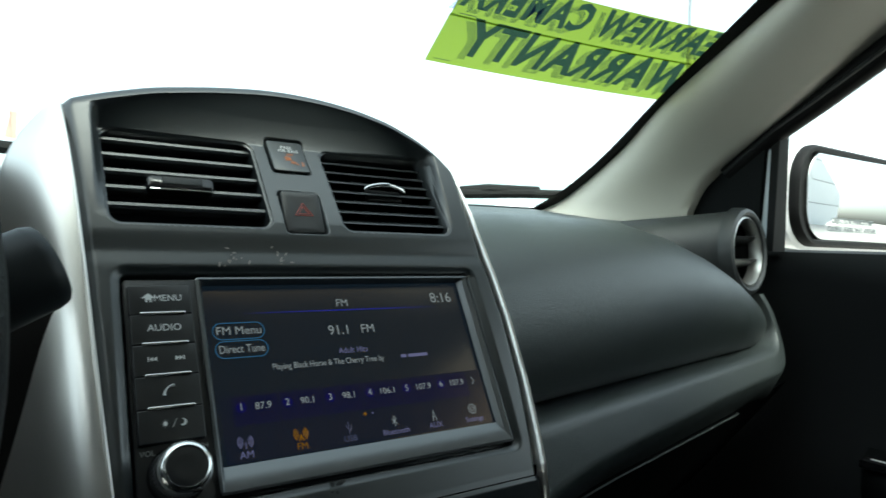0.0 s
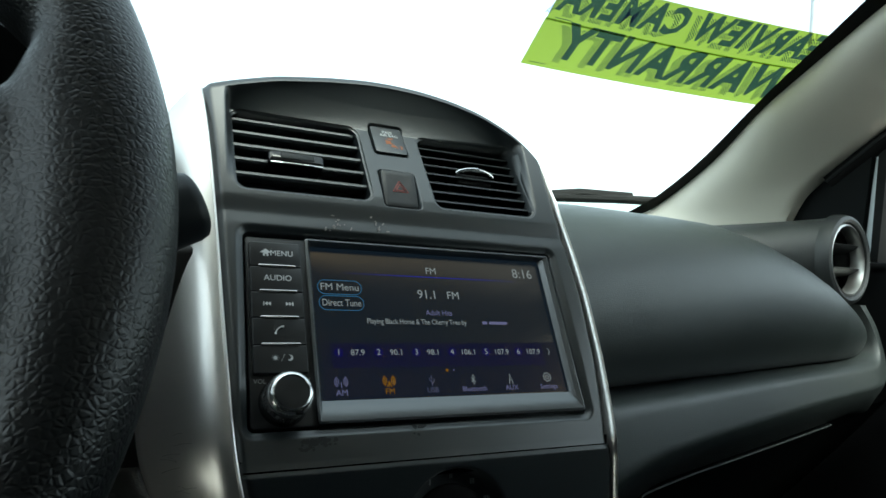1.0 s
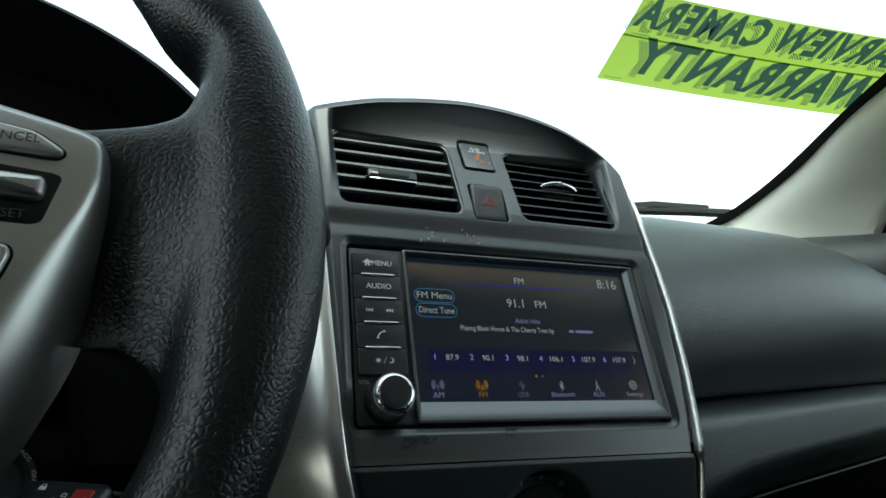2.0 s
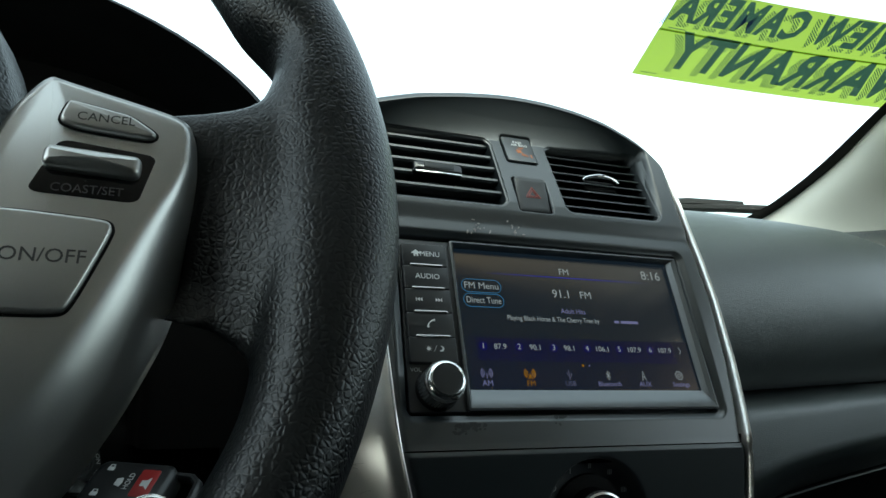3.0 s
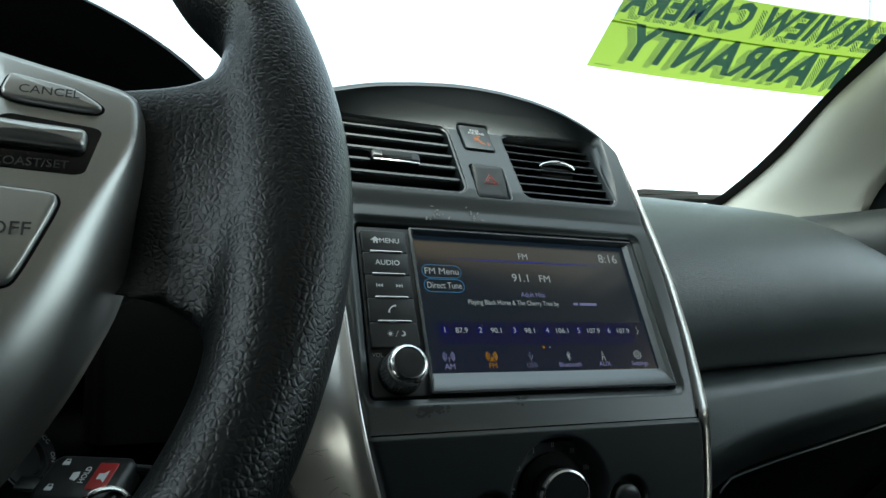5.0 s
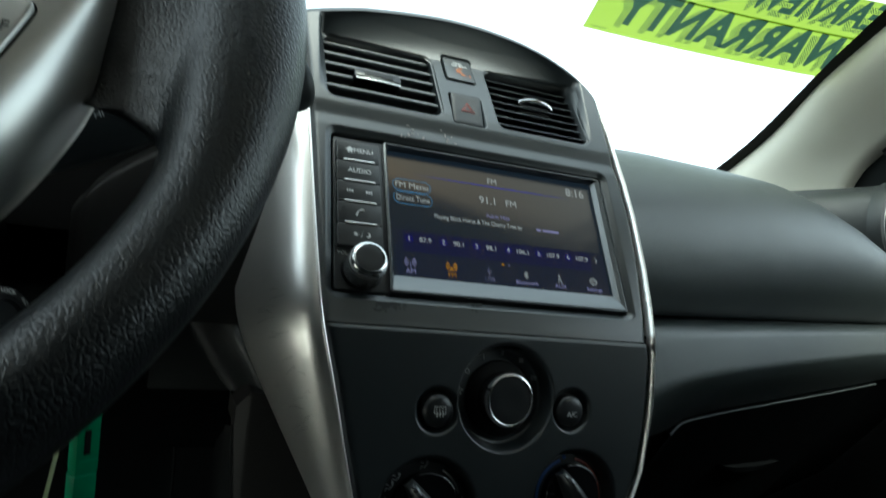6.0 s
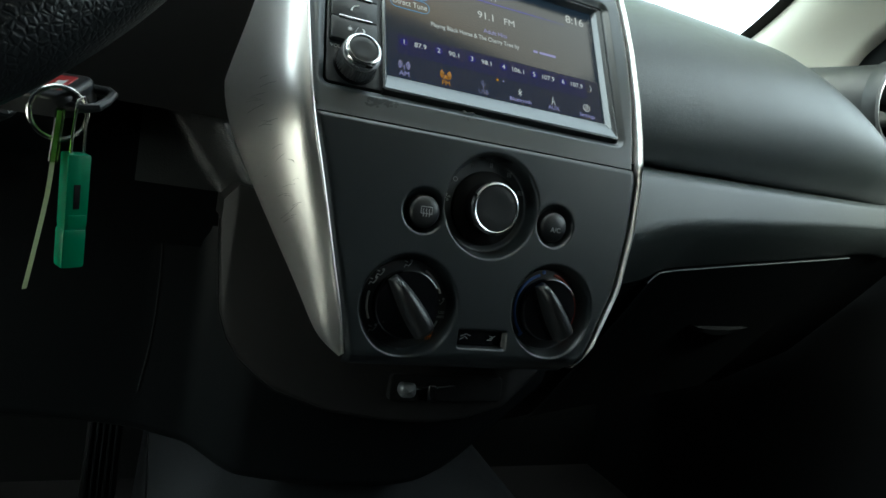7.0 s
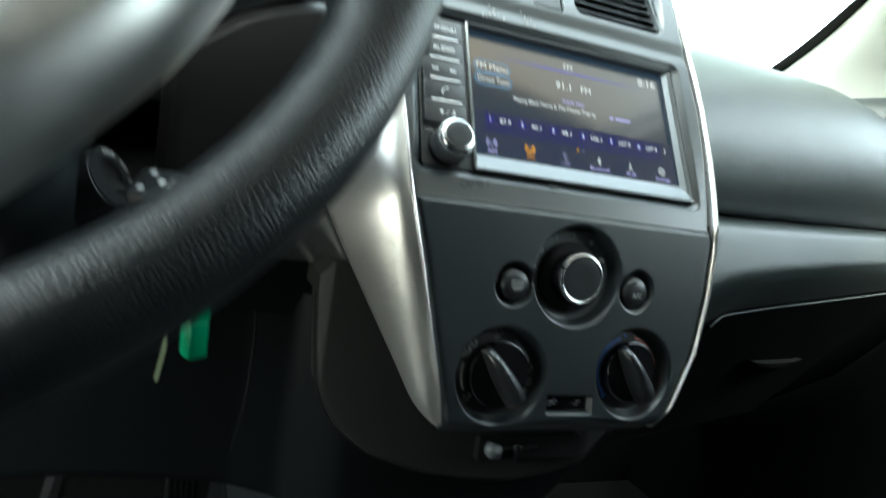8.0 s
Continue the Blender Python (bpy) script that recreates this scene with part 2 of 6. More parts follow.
def rings(bm, loops, cap0=True, cap1=True, closed=True):
    """Skin a row of vertex loops of equal length."""
    vs = [[bm.verts.new(p) for p in loop] for loop in loops]
    n = len(vs[0])
    for a, b in zip(vs, vs[1:]):
        for i in range(n if closed else n - 1):
            j = (i + 1) % n
            bm.faces.new((a[i], a[j], b[j], b[i]))
    if cap0:
        bm.faces.new(list(reversed(vs[0])))
    if cap1:
        bm.faces.new(vs[-1])
    return vs


def plate(outline, z0, z1, bevel=0.0006, bm=None, dome=0.0):
    """A solid plate from an outline, with a rounded top edge."""
    bm = bm or bmesh.new()
    loops = [[(x, y, z0) for x, y in outline], [(x, y, z1 - bevel) for x, y in outline]]
    for k in (0.3, 0.65, 1.0):
        a = k * math.pi / 2
        loops.append([(x, y, z1 - bevel + bevel * math.sin(a)) for x, y in inset(outline, bevel * (1 - math.cos(a)))])
    if dome:
        cx = sum(p[0] for p in outline) / len(outline)
        cy = sum(p[1] for p in outline) / len(outline)
        for k in (0.75, 0.45, 0.15):
            loops.append([(cx + (x - cx) * k, cy + (y - cy) * k, z1 + dome * (1 - k * k)) for x, y in inset(outline, bevel)])
    rings(bm, loops)
    return bm


def frame_plate(outer, inner, z0, z1, bm=None, zi=None):
    """A flat frame between two outlines of equal count, with an inner wall down to zi."""
    bm = bm or bmesh.new()
    zi = z0 if zi is None else zi
    loops = [[(x, y, z0) for x, y in outer], [(x, y, z1) for x, y in outer], [(x, y, z1) for x, y in inner], [(x, y, zi) for x, y in inner]]
    rings(bm, loops, False, False)
    return bm


def lathe(profile, n=48, cx=0.0, cy=0.0, bm=None, cap0=True, cap1=True):
    """A turned body from (radius, height) pairs, round an axis through (cx, cy)."""
    bm = bm or bmesh.new()
    rings(bm, [[(cx + r * math.cos(2 * math.pi * i / n), cy + r * math.sin(2 * math.pi * i / n), z) for i in range(n)] for r, z in profile], cap0, cap1)
    return bm


def tube(points, radius, n=12, bm=None, closed=False, caps=True):
    """A round bar along points; radius may be a list."""
    bm = bm or bmesh.new()
    pts = [Vector(p) for p in points]
    rr = radius if isinstance(radius, (list, tuple)) else [radius] * len(pts)
    loops, ref = [], None
    for i, p in enumerate(pts):
        if closed:
            d = pts[(i + 1) % len(pts)] - pts[i - 1]
        else:
            d = pts[min(i + 1, len(pts) - 1)] - pts[max(i - 1, 0)]
        d.normalize()
        if ref is None:
            ref = d.orthogonal().normalized()
        ref = (ref - d * ref.dot(d)).normalized()
        other = d.cross(ref)
        loops.append([p + (ref * math.cos(2 * math.pi * k / n) + other * math.sin(2 * math.pi * k / n)) * rr[i] for k in range(n)])
    if closed:
        loops.append(loops[0])
        rings(bm, loops, False, False)
        bmesh.ops.remove_doubles(bm, verts=bm.verts, dist=1e-7)
    else:
        rings(bm, loops, caps, caps)
    return bm


def loft(rows, bm=None, thick=0.0):
    """An open sheet through rows of points."""
    bm = bm or bmesh.new()
    rings(bm, rows, False, False, closed=False)
    return bm


def box(x0, x1, y0, y1, z0, z1, r=0.002, bm=None):
    """A solid box with rounded edges."""
    bm = bm or bmesh.new()
    tmp = bmesh.new()
    bmesh.ops.create_cube(tmp, size=1.0, matrix=Matrix.Translation(((x0 + x1) / 2, (y0 + y1) / 2, (z0 + z1) / 2)) @ Matrix.Diagonal((x1 - x0, y1 - y0, z1 - z0, 1)))
    if r:
        bmesh.ops.bevel(tmp, geom=list(tmp.edges), offset=r, segments=2, affect="EDGES", profile=0.6)
    idx = {v: bm.verts.new(v.co) for v in tmp.verts}
    for f in tmp.faces:
        bm.faces.new([idx[v] for v in f.verts])
    tmp.free()
    return bm


def lerp(table, x):
    """Straight-line reading of a short table of pairs."""
    return float(np.interp(x, [p[0] for p in table], [p[1] for p in table]))


def writing(name, body, size, x, y, z, mat, parent, label="", bold=0.0, squeeze=1.0, align="CENTER", shear=0.0, depth=0.0001, warp=None, wide=0.0, spacing=1.0):
    """Lettering as a mesh: built-in font, middle of the line at (x, y), facing +z."""
    cu = bpy.data.curves.new(name, "FONT")
    cu.body, cu.size, cu.align_x, cu.align_y = body, size, align, "CENTER"
    cu.offset, cu.shear, cu.extrude, cu.resolution_u, cu.space_character = bold, shear, depth, 3, spacing
    ob = new(name, cu)
    bpy.context.view_layer.update()
    me = bpy.data.meshes.new_from_object(ob.evaluated_get(bpy.context.evaluated_depsgraph_get()))
    bpy.data.objects.remove(ob)
    bpy.data.curves.remove(cu)
    if wide:
        xs = [v.co.x for v in me.vertices]
        squeeze = wide / (max(xs) - min(xs))
        x -= max(xs) * squeeze
    for v in me.vertices:
        v.co = Vector((x + v.co.x * squeeze, y + v.co.y, z + v.co.z))
        if warp:
            v.co = warp(v.co)
    me.materials.clear()
    me.materials.append(mat)
    ob = new(name, me)
    ob.parent = parent
    if label:
        ob["label"] = label
    return ob


def sstep(a, b, x):
    t = np.clip((x - a) / (b - a), 0, 1)
    return t * t * (3 - 2 * t)


def sd_rrect(x, y, x0, x1, y0, y1, r):
    """Signed distance to a rounded rectangle (arrays)."""
    qx, qy = np.abs(x - (x0 + x1) / 2) - (x1 - x0) / 2 + r, np.abs(y - (y0 + y1) / 2) - (y1 - y0) / 2 + r
    return np.hypot(np.maximum(qx, 0), np.maximum(qy, 0)) + np.minimum(np.maximum(qx, qy), 0) - r


def grid_mesh(P):
    """verts and faces from an array of points (rows, columns, 3)."""
    nr, nc = P.shape[:2]
    i = np.arange(nr * nc).reshape(nr, nc)
    f = np.stack([i[:-1, :-1], i[:-1, 1:], i[1:, 1:], i[1:, :-1]], -1).reshape(-1, 4)
    return (P.reshape(-1, 3).tolist(), f.tolist())


# ---------------------------------------------------------------- axes of the main groups
LEANBACK, FOLD, WHEEL_TILT = radians(29.0), radians(22.0), radians(26.0)


def axes(origin, lean):
    """x across the car, y up along a face that leans back, z out of the face towards the seats."""
    s, c = math.sin(lean), math.cos(lean)
    return Matrix(((1, 0, 0, origin[0]), (0, s, -c, origin[1]), (0, c, s, origin[2]), (0, 0, 0, 1)))


CON = axes((0, 0, 0.98), LEANBACK)
LOW = axes(CON @ Vector((0, -0.123, -0.003)), LEANBACK - FOLD)
WHEEL = axes((-0.3376, -0.170, 0.9802), WHEEL_TILT)
HERE = Matrix.Identity(4)


def from_world(m, pts):
    inv = m.inverted()
    return [inv @ Vector(p) for p in pts]


# ---------------------------------------------------------------- setting: ground, cabin shell
ground = part("ground", ([(-400, -400, 0), (400, -400, 0), (400, 400, 0), (-400, 400, 0)], [(0, 1, 2, 3)]), M_ASPHALT, smooth=False)
tagged(ground, "worn grey concrete of a car park, reaching the horizon", "ground", kind="structure")

floor = part("floor", box(-0.70, 0.70, -2.2, 0.9, 0.28, 0.32, 0), M_CARPET)
tagged(floor, "black carpeted floor of the car cabin", "floor", kind="structure")

bm = bmesh.new()
roof_rows = []
for y, z in ((-0.168, 1.386), (-0.19, 1.394), (-0.25, 1.408), (-0.36, 1.420), (-0.8, 1.43), (-1.5, 1.41), (-1.95, 1.36)):
    roof_rows.append([(x, y, z - 0.09 * (abs(x) / 0.58) ** 3) for x in np.linspace(-0.58, 0.58, 17)])
loft(roof_rows, bm)
loft([[(x, y, z + 0.04) for x, y, z in r] for r in roof_rows], bm)
ceiling = part("ceiling", bm, M_CLOTH)
tagged(ceiling, "pale beige cloth headliner of the cabin roof", "ceiling", kind="structure")

for side, nm in ((-1, "wall_left"), (1, "wall_right")):
    bm = bmesh.new()
    x0, x1 = sorted((side * 0.672, side * 0.72))
    if side < 0:
        box(x0, x1, -2.1, -0.72, 0.30, 0.99, 0.01, bm)
        box(x0, x1, 0.02, 0.62, 0.30, 0.99, 0.01, bm)
        # Sill cut low so light from outside reaches the silver flank.
        box(x0, x1, -0.37, 0.06, 0.26, 0.64, 0.01, bm)
        box(x0, x1, -0.73, -0.36, 0.26, 0.93, 0.01, bm)
        # Added unseen block: keeps side light off the wheel, as a body would.
        box(-0.70, -0.60, -0.80, -0.42, 0.92, 1.34, 0.01, bm)
    else:
        box(x0, x1, -2.1, -0.95, 0.30, 0.99, 0.01, bm)
    for ya, yb in ((-0.82, -0.70), (-1.75, -1.55)):
        rows = [[(side * (0.70 - 0.12 * k), ya, 0.985 + 0.37 * k), (side * (0.70 - 0.12 * k), yb, 0.985 + 0.37 * k),
                 (side * (0.66 - 0.12 * k), yb, 0.985 + 0.37 * k), (side * (0.66 - 0.12 * k), ya, 0.985 + 0.37 * k)] for k in (0, 0.5, 1)]
        rings(bm, rows)
    w = part(nm, bm, M_HARD)
    tagged(w, "unseen dark cabin side with posts, shaped for the light", "wall", kind="structure")
# Unseen; heights block light from behind, taller where a driver would sit.
bm = box(-0.67, 0.67, -0.78, -0.74, 0.32, 1.27, 0.01)
box(-0.66, -0.06, -0.775, -0.735, 1.20, 1.40, 0.01, bm)
wall_rear = part("wall_rear", bm, M_HARD)
tagged(wall_rear, "unseen dark wall keeping out light from behind", "wall", kind="structure")
wall_front = part("wall_front", box(-0.70, 0.70, 0.60, 0.64, 0.30, 1.0, 0.0), M_HARD)
tagged(wall_front, "dark bulkhead behind the dashboard", "wall", kind="structure")


def glass_y(x, z):
    """The windscreen's inner face."""
    return 0.27 - 0.26 * x * x - 2.07 * (z - 1.183)


def on_glass(x, s, lift=0.0):
    """A point of the windscreen: x across, s metres up the glass from its height 1.183; lift towards the cabin."""
    z = 1.183 + s * 0.435
    y = glass_y(x, z)
    return Vector((x, y - lift * 0.43, z - lift * 0.9))


EDGE = [(-0.31, 0.566), (-0.285, 0.590), (-0.20, 0.589), (-0.11, 0.577), (0.0, 0.548), (0.16, 0.520), (0.45, 0.455)]


def edge_x(s):
    """Half width of the glass, smoothed."""
    return sum(lerp(EDGE, s + d) for d in np.linspace(-0.06, 0.06, 9)) / 9


rows = []
for s in np.linspace(-0.30, 0.478, 18):
    h = edge_x(s) + 0.012
    rows.append([on_glass(x, s, -0.0006) for x in np.linspace(-h, h, 33)])
windscreen = part("window_1", loft(rows), M_GLASS)
windscreen.visible_shadow = False
tagged(windscreen, "clear sloping windscreen glass", "windscreen", kind="structure")

for side in (-1, 1):
    bm = bmesh.new()
    rows = []
    for s in np.linspace(-0.30, 0.478, 22):
        h = edge_x(s)
        rows.append([on_glass(side * (h - 0.019 * k), s, 0.0006) for k in (1, 0.4, -0.3)])
    loft(rows, bm)
    t = part("trim", bm, M_RUBBER)
    tagged(t, "black edge band along the windscreen glass", "trim", kind="structure")
# ---------------------------------------------------------------- dashboard
dash = thing("dashboard", HERE, "black grained moulded dashboard with a padded passenger side", "dashboard")
CREST = [(0.08, 1.023), (0.20, 1.027), (0.30, 1.026), (0.36, 1.024), (0.41, 1.015), (0.465, 0.998), (0.515, 0.976), (0.560, 0.956), (0.584, 0.943), (0.596, 0.931), (0.603, 0.914)]
# top cover, from the crest of the pad to the windscreen
rows = []
for x in np.linspace(-0.62, 0.545, 63):
    yend = min(0.56, glass_y(x, 1.06) + 0.0)
    drop = 0.0
    zc = lerp(CREST, x) if x > 0 else 1.023
    rows.append([(x, y, z - drop) for y, z in ((0.085, zc - 0.024), (0.11, zc - 0.008), (0.14, 1.024 - 0.5 * (1.025 - zc)), (0.20, 1.030), (0.30, 1.038), (yend - 0.02, 1.054), (yend + 0.03, 1.046))])
part("top_cover", loft(rows), M_PAD, dash, "black dash top below the windscreen")

# padded passenger side: a bulging panel with a rounded far end
BASE = [(0.08, 0.879), (0.40, 0.886), (0.49, 0.8885), (0.56, 0.8895), (0.583, 0.892), (0.596, 0.899), (0.603, 0.911)]
rows = []
for x in np.concatenate([np.linspace(0.08, 0.53, 45), np.linspace(0.535, 0.603, 36)]):
    zt, zb = lerp(CREST, x), lerp(BASE, x)
    full = min(1.0, max(0.0, (0.603 - x) / 0.10)) ** 0.5
    row = [(x, 0.150, zb - 0.004), (x, 0.062 + 0.146 * (x - 0.2) - 0.015, zb + 0.001)]
    for k in np.linspace(0, 1, 22):
        a = -0.5 * math.pi + k * math.pi * 0.97
        bulge = math.cos(a) ** 0.75 if math.cos(a) > 0 else 0.0
        zz = zb + (zt - zb) * (0.5 + 0.5 * math.sin(a)) ** 0.80
        yy = 0.054 - 0.036 * full * bulge + 0.075 * k ** 3.0 + (0.146 * (x - 0.2) - 0.015) * (1 - k * k)
        row.append((x, yy, zz))
    row.append((x, 0.150, zt - 0.006))
    rows.append(row)
part("passenger_pad", loft(rows), M_PAD, dash, "soft grained bulging pad over the glove compartment", angle=60)

# ledge and lower panel under the pad; the ledge sweeps up round the end of the pad
TURN = [(0.09, 0.800), (0.15, 0.818), (0.175, 0.829), (0.20, 0.836), (0.26, 0.843), (0.36, 0.852), (0.43, 0.858), (0.50, 0.863), (0.60, 0.868)]
LIDTOP = [(0.09, 0.762), (0.225, 0.786), (0.236, 0.796), (0.26, 0.800), (0.35, 0.812), (0.45, 0.8255), (0.51, 0.834), (0.66, 0.848)]
LIDY = [(0.09, 0.020), (0.225, 0.040), (0.30, 0.048), (0.40, 0.054), (0.50, 0.060), (0.66, 0.085)]


def ledge_at(x):
    """Front lip (y, z), the line where the ledge turns under (y, z), and the top of the lid (y, z)."""
    ye, ze = 0.005 + 0.146 * (x - 0.17), 0.875 + 0.035 * (x - 0.17)
    zt = sum(lerp(TURN, x + d) for d in (-0.02, -0.01, 0, 0.01, 0.02)) / 5
    return ye, ze, ye - 0.012, zt, lerp(LIDY, x), lerp(LIDTOP, x)


END_LIP = [(0.575, 0.0642, 0.8892), (0.590, 0.0690, 0.8925), (0.599, 0.0740, 0.8985), (0.604, 0.0790, 0.9080), (0.604, 0.0840, 0.9200), (0.600, 0.0890, 0.9350), (0.592, 0.0950, 0.9500)]
END_TURN = [(0.575, 0.0540, 0.8670), (0.598, 0.0630, 0.8710), (0.612, 0.0710, 0.8800), (0.619, 0.0780, 0.8930), (0.621, 0.0840, 0.9080), (0.617, 0.0890, 0.9280), (0.604, 0.0950, 0.9500)]
ledge_rows = []
for x in np.linspace(0.09, 0.565, 70):
    ye, ze, yt, zt, yl, zl = ledge_at(x)
    ledge_rows.append((Vector((x, ye, ze)), Vector((x, yt, zt)), zt - zl - 0.001, max(0.007, yl - yt), 0.0))
for q in np.linspace(0, 1, 34):
    at = q * (len(END_LIP) - 1)
    lipp, turn = (Vector([float(np.interp(at, range(len(t)), [p[c] for p in t])) for c in range(3)]) for t in (END_LIP, END_TURN))
    ledge_rows.append((lipp, turn, 0.032 - 0.022 * q, 0.014 + 0.040 * q, q))
for _ in range(4):
    ledge_rows = [ledge_rows[0]] + [tuple((p[i] + m[i] * 2 + n[i]) / 4 for i in range(5)) for p, m, n in zip(ledge_rows, ledge_rows[1:], ledge_rows[2:])] + [ledge_rows[-1]]
rows = []
for lipp, turn, far, deep, q in ledge_rows:
    e = Vector((turn.x - lipp.x, 0, turn.z - lipp.z)).normalized()
    up = Vector((0, 1, 0))
    row = [lipp + up * 0.10 - e * 0.012 * (1 - q), lipp + up * 0.006 - e * 0.001, lipp + up * 0.002, lipp - up * 0.001 + e * 0.0016]
    for k in np.linspace(0.1, 0.92, 8):
        p = lipp.lerp(turn, k)
        p.y = lipp.y - 0.0015 + (turn.y - lipp.y) * k ** 0.8
        row.append(p)
    row += [turn, turn + e * 0.003 + up * 0.001, turn + e * 0.007 + up * 0.003, turn + e * 0.012 + up * 0.006, turn + e * max(0.016, far) + up * deep, turn + e * (max(0.016, far) + 0.003) + up * (deep + 0.004)]
    rows.append(row)
part("ledge", loft(rows), M_PAD, dash, "grained ledge running under the pad and up round its end", angle=60)

# panel round the glove compartment, and its lid with a grip
# Near-black here instead of the dash grain, for shade under the ledge.
rows = []
for x in np.linspace(0.09, 0.654, 50):
    _, _, _, _, yl, zl = ledge_at(x)
    rows.append([(x, yl + dy, zl - dz) for dy, dz in ((0.003, 0.001), (0.008, 0.006), (0.035, 0.042), (0.070, 0.087), (0.135, 0.167), (0.235, 0.247), (0.375, 0.31))])
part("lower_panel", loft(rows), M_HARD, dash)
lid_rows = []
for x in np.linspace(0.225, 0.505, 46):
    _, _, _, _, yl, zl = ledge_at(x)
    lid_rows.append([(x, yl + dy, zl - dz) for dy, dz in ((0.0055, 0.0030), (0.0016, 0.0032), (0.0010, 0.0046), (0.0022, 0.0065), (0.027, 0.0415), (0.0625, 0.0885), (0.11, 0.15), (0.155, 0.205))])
lid = part("glove_compartment_lid", loft(lid_rows), M_HARD, dash, "near-black lid, its lit upper edge a paler bead")
# Bead of paler pad plastic paints the light on the lid's edge.
part("edge_bead", tube([Vector(r[2]) + Vector((0, -0.0002, 0.0004)) for r in lid_rows], 0.0009, 8), M_PAD, lid)
hb = bmesh.new()
hrows = []
for k in np.linspace(0, 1, 17):
    x = 0.350 + 0.092 * k
    h = 0.012 * math.sin(math.pi * k) ** 0.6 + 0.0005
    _, _, _, _, yl, zl = ledge_at(x)
    yb = yl + 0.027 + (zl - 0.0415 - 0.7337) * 0.755
    hrows.append([(x, yb - 0.006, 0.7337), (x, yb - 0.008, 0.7337 - 0.3 * h), (x, yb - 0.005, 0.7337 - 0.8 * h), (x, yb + 0.004, 0.7337 - h), (x, yb + 0.012, 0.7337)])
loft(hrows, hb)
part("grip", hb, M_HARD, lid, "curved black pull")

# block of the dash between the instrument hood and the stack
rows = []
for x in np.linspace(-0.655, -0.10, 40):
    rows.append([(x, y, z) for y, z in ((0.40, 1.040), (0.16, 1.018), (0.105, 1.004), (0.088, 0.985), (0.092, 0.95), (0.10, 0.90), (0.12, 0.862))])
part("driver_panel", loft(rows), M_HARD, dash, angle=60)
# raised panel right of the column, its grained edge sweeping up from the column
PANZ = [(-0.234, 0.912), (-0.231, 0.919), (-0.219, 0.934), (-0.205, 0.945), (-0.191, 0.955), (-0.172, 0.962), (-0.155, 0.967), (-0.10, 0.974)]
rows = []
for x in np.linspace(-0.234, -0.10, 46):
    zt = sum(lerp(PANZ, x + d) for d in (-0.006, -0.003, 0, 0.003, 0.006)) / 5
    y = 0.012 * sstep(-0.224, -0.234, x)
    row = [(x, y + 0.09, zt + 0.012), (x, y + 0.030, zt + 0.006)]
    row += [(x, y + 0.006 - 0.006 * math.sin(radians(a)), zt - 0.005 + 0.005 * math.cos(radians(a))) for a in (0, 30, 60, 90)]
    row += [(x, y + 0.006 * k, zt - 0.005 + (0.862 - zt) * k) for k in (0.3, 0.6, 1.0)]
    rows.append(row)
rows.insert(0, [(-0.236, p[1] + 0.05, p[2]) for p in rows[0]])
part("column_surround", loft(rows), M_COVER, dash, "grained black panel with a rounded edge", angle=60)
# lower part of the dash, ending in a curved edge over the footwells and the tunnel
EDGEZ = [(-0.66, 0.657), (-0.27, 0.656), (-0.22, 0.653), (-0.17, 0.646), (-0.148, 0.640), (-0.118, 0.635), (-0.087, 0.630), (-0.05, 0.627), (0.0, 0.625), (0.03, 0.631), (0.055, 0.650), (0.10, 0.690), (0.16, 0.73)]


def lower_face(x, k):
    """A point of the lower dash: k from 0 at the top to 1 at its edge."""
    zb = sum(lerp(EDGEZ, x + q) for q in (-0.016, -0.008, 0, 0.008, 0.016)) / 5
    zt = lerp(((-0.66, 0.790), (-0.115, 0.790), (-0.10, 0.78), (-0.06, 0.755), (0.09, 0.75), (0.12, 0.80), (0.16, 0.83)), x)
    yf = 0.004 - 0.020 * max(0.0, 1 - abs(x / 0.17) ** 2) + 0.034 * sstep(-0.105, -0.142, x) + 0.08 * sstep(0.11, 0.17, x)
    z = zt + (zb - zt) * k
    return Vector((x, float(yf + 0.012 * k + 0.010 * (k - 0.5) ** 2 ), z))


def lower_point(x, z):
    return min((lower_face(x, k) for k in np.linspace(0, 1, 120)), key=lambda p: abs(p.z - z))


# rounded corner of the dash beside the stack, over the lower dash; a diagonal shoulder falls away to the column
KNEE_IN = [(0.775, -0.100), (0.800, -0.112), (0.820, -0.1225), (0.832, -0.129), (0.844, -0.1355), (0.860, -0.143), (0.870, -0.147)]
KNEE_OUT = [(0.775, -0.116), (0.800, -0.128), (0.820, -0.141), (0.832, -0.151), (0.844, -0.160), (0.860, -0.174), (0.870, -0.190)]


def knee_y(x, z):
    xi, xo = lerp(KNEE_IN, z), lerp(KNEE_OUT, z)
    fall = (xi - x) / (xi - xo)
    fall = min(1.0, max(0.0, fall)) * 0.5 + 0.5 * sstep(0.0, 1.0, fall)
    return float(-0.006 + 0.038 * fall)


rows = []
for x in np.concatenate([np.linspace(-0.40, -0.23, 10), np.linspace(-0.225, -0.110, 80)]):
    row = [(x, knee_y(x, 0.868) + 0.14, 0.868), (x, knee_y(x, 0.868) + 0.05, 0.8675)]
    for a in np.linspace(90, 0, 15):
        z = 0.815 + 0.052 * math.sin(radians(a))
        row.append((x, knee_y(x, z) + 0.034 * (1 - math.cos(radians(a))), z))
    for z in np.linspace(0.812, 0.775, 10):
        row.append((x, knee_y(x, z) - 0.0012 + 0.004 * sstep(0.80, 0.775, z), z))
    rows.append(row)
# One panel split in two: shaded rows near-black, the lit corner in paler grain.
split = next(i for i, r in enumerate(rows) if r[0][0] > -0.186)
bm = loft(rows[:split + 1])
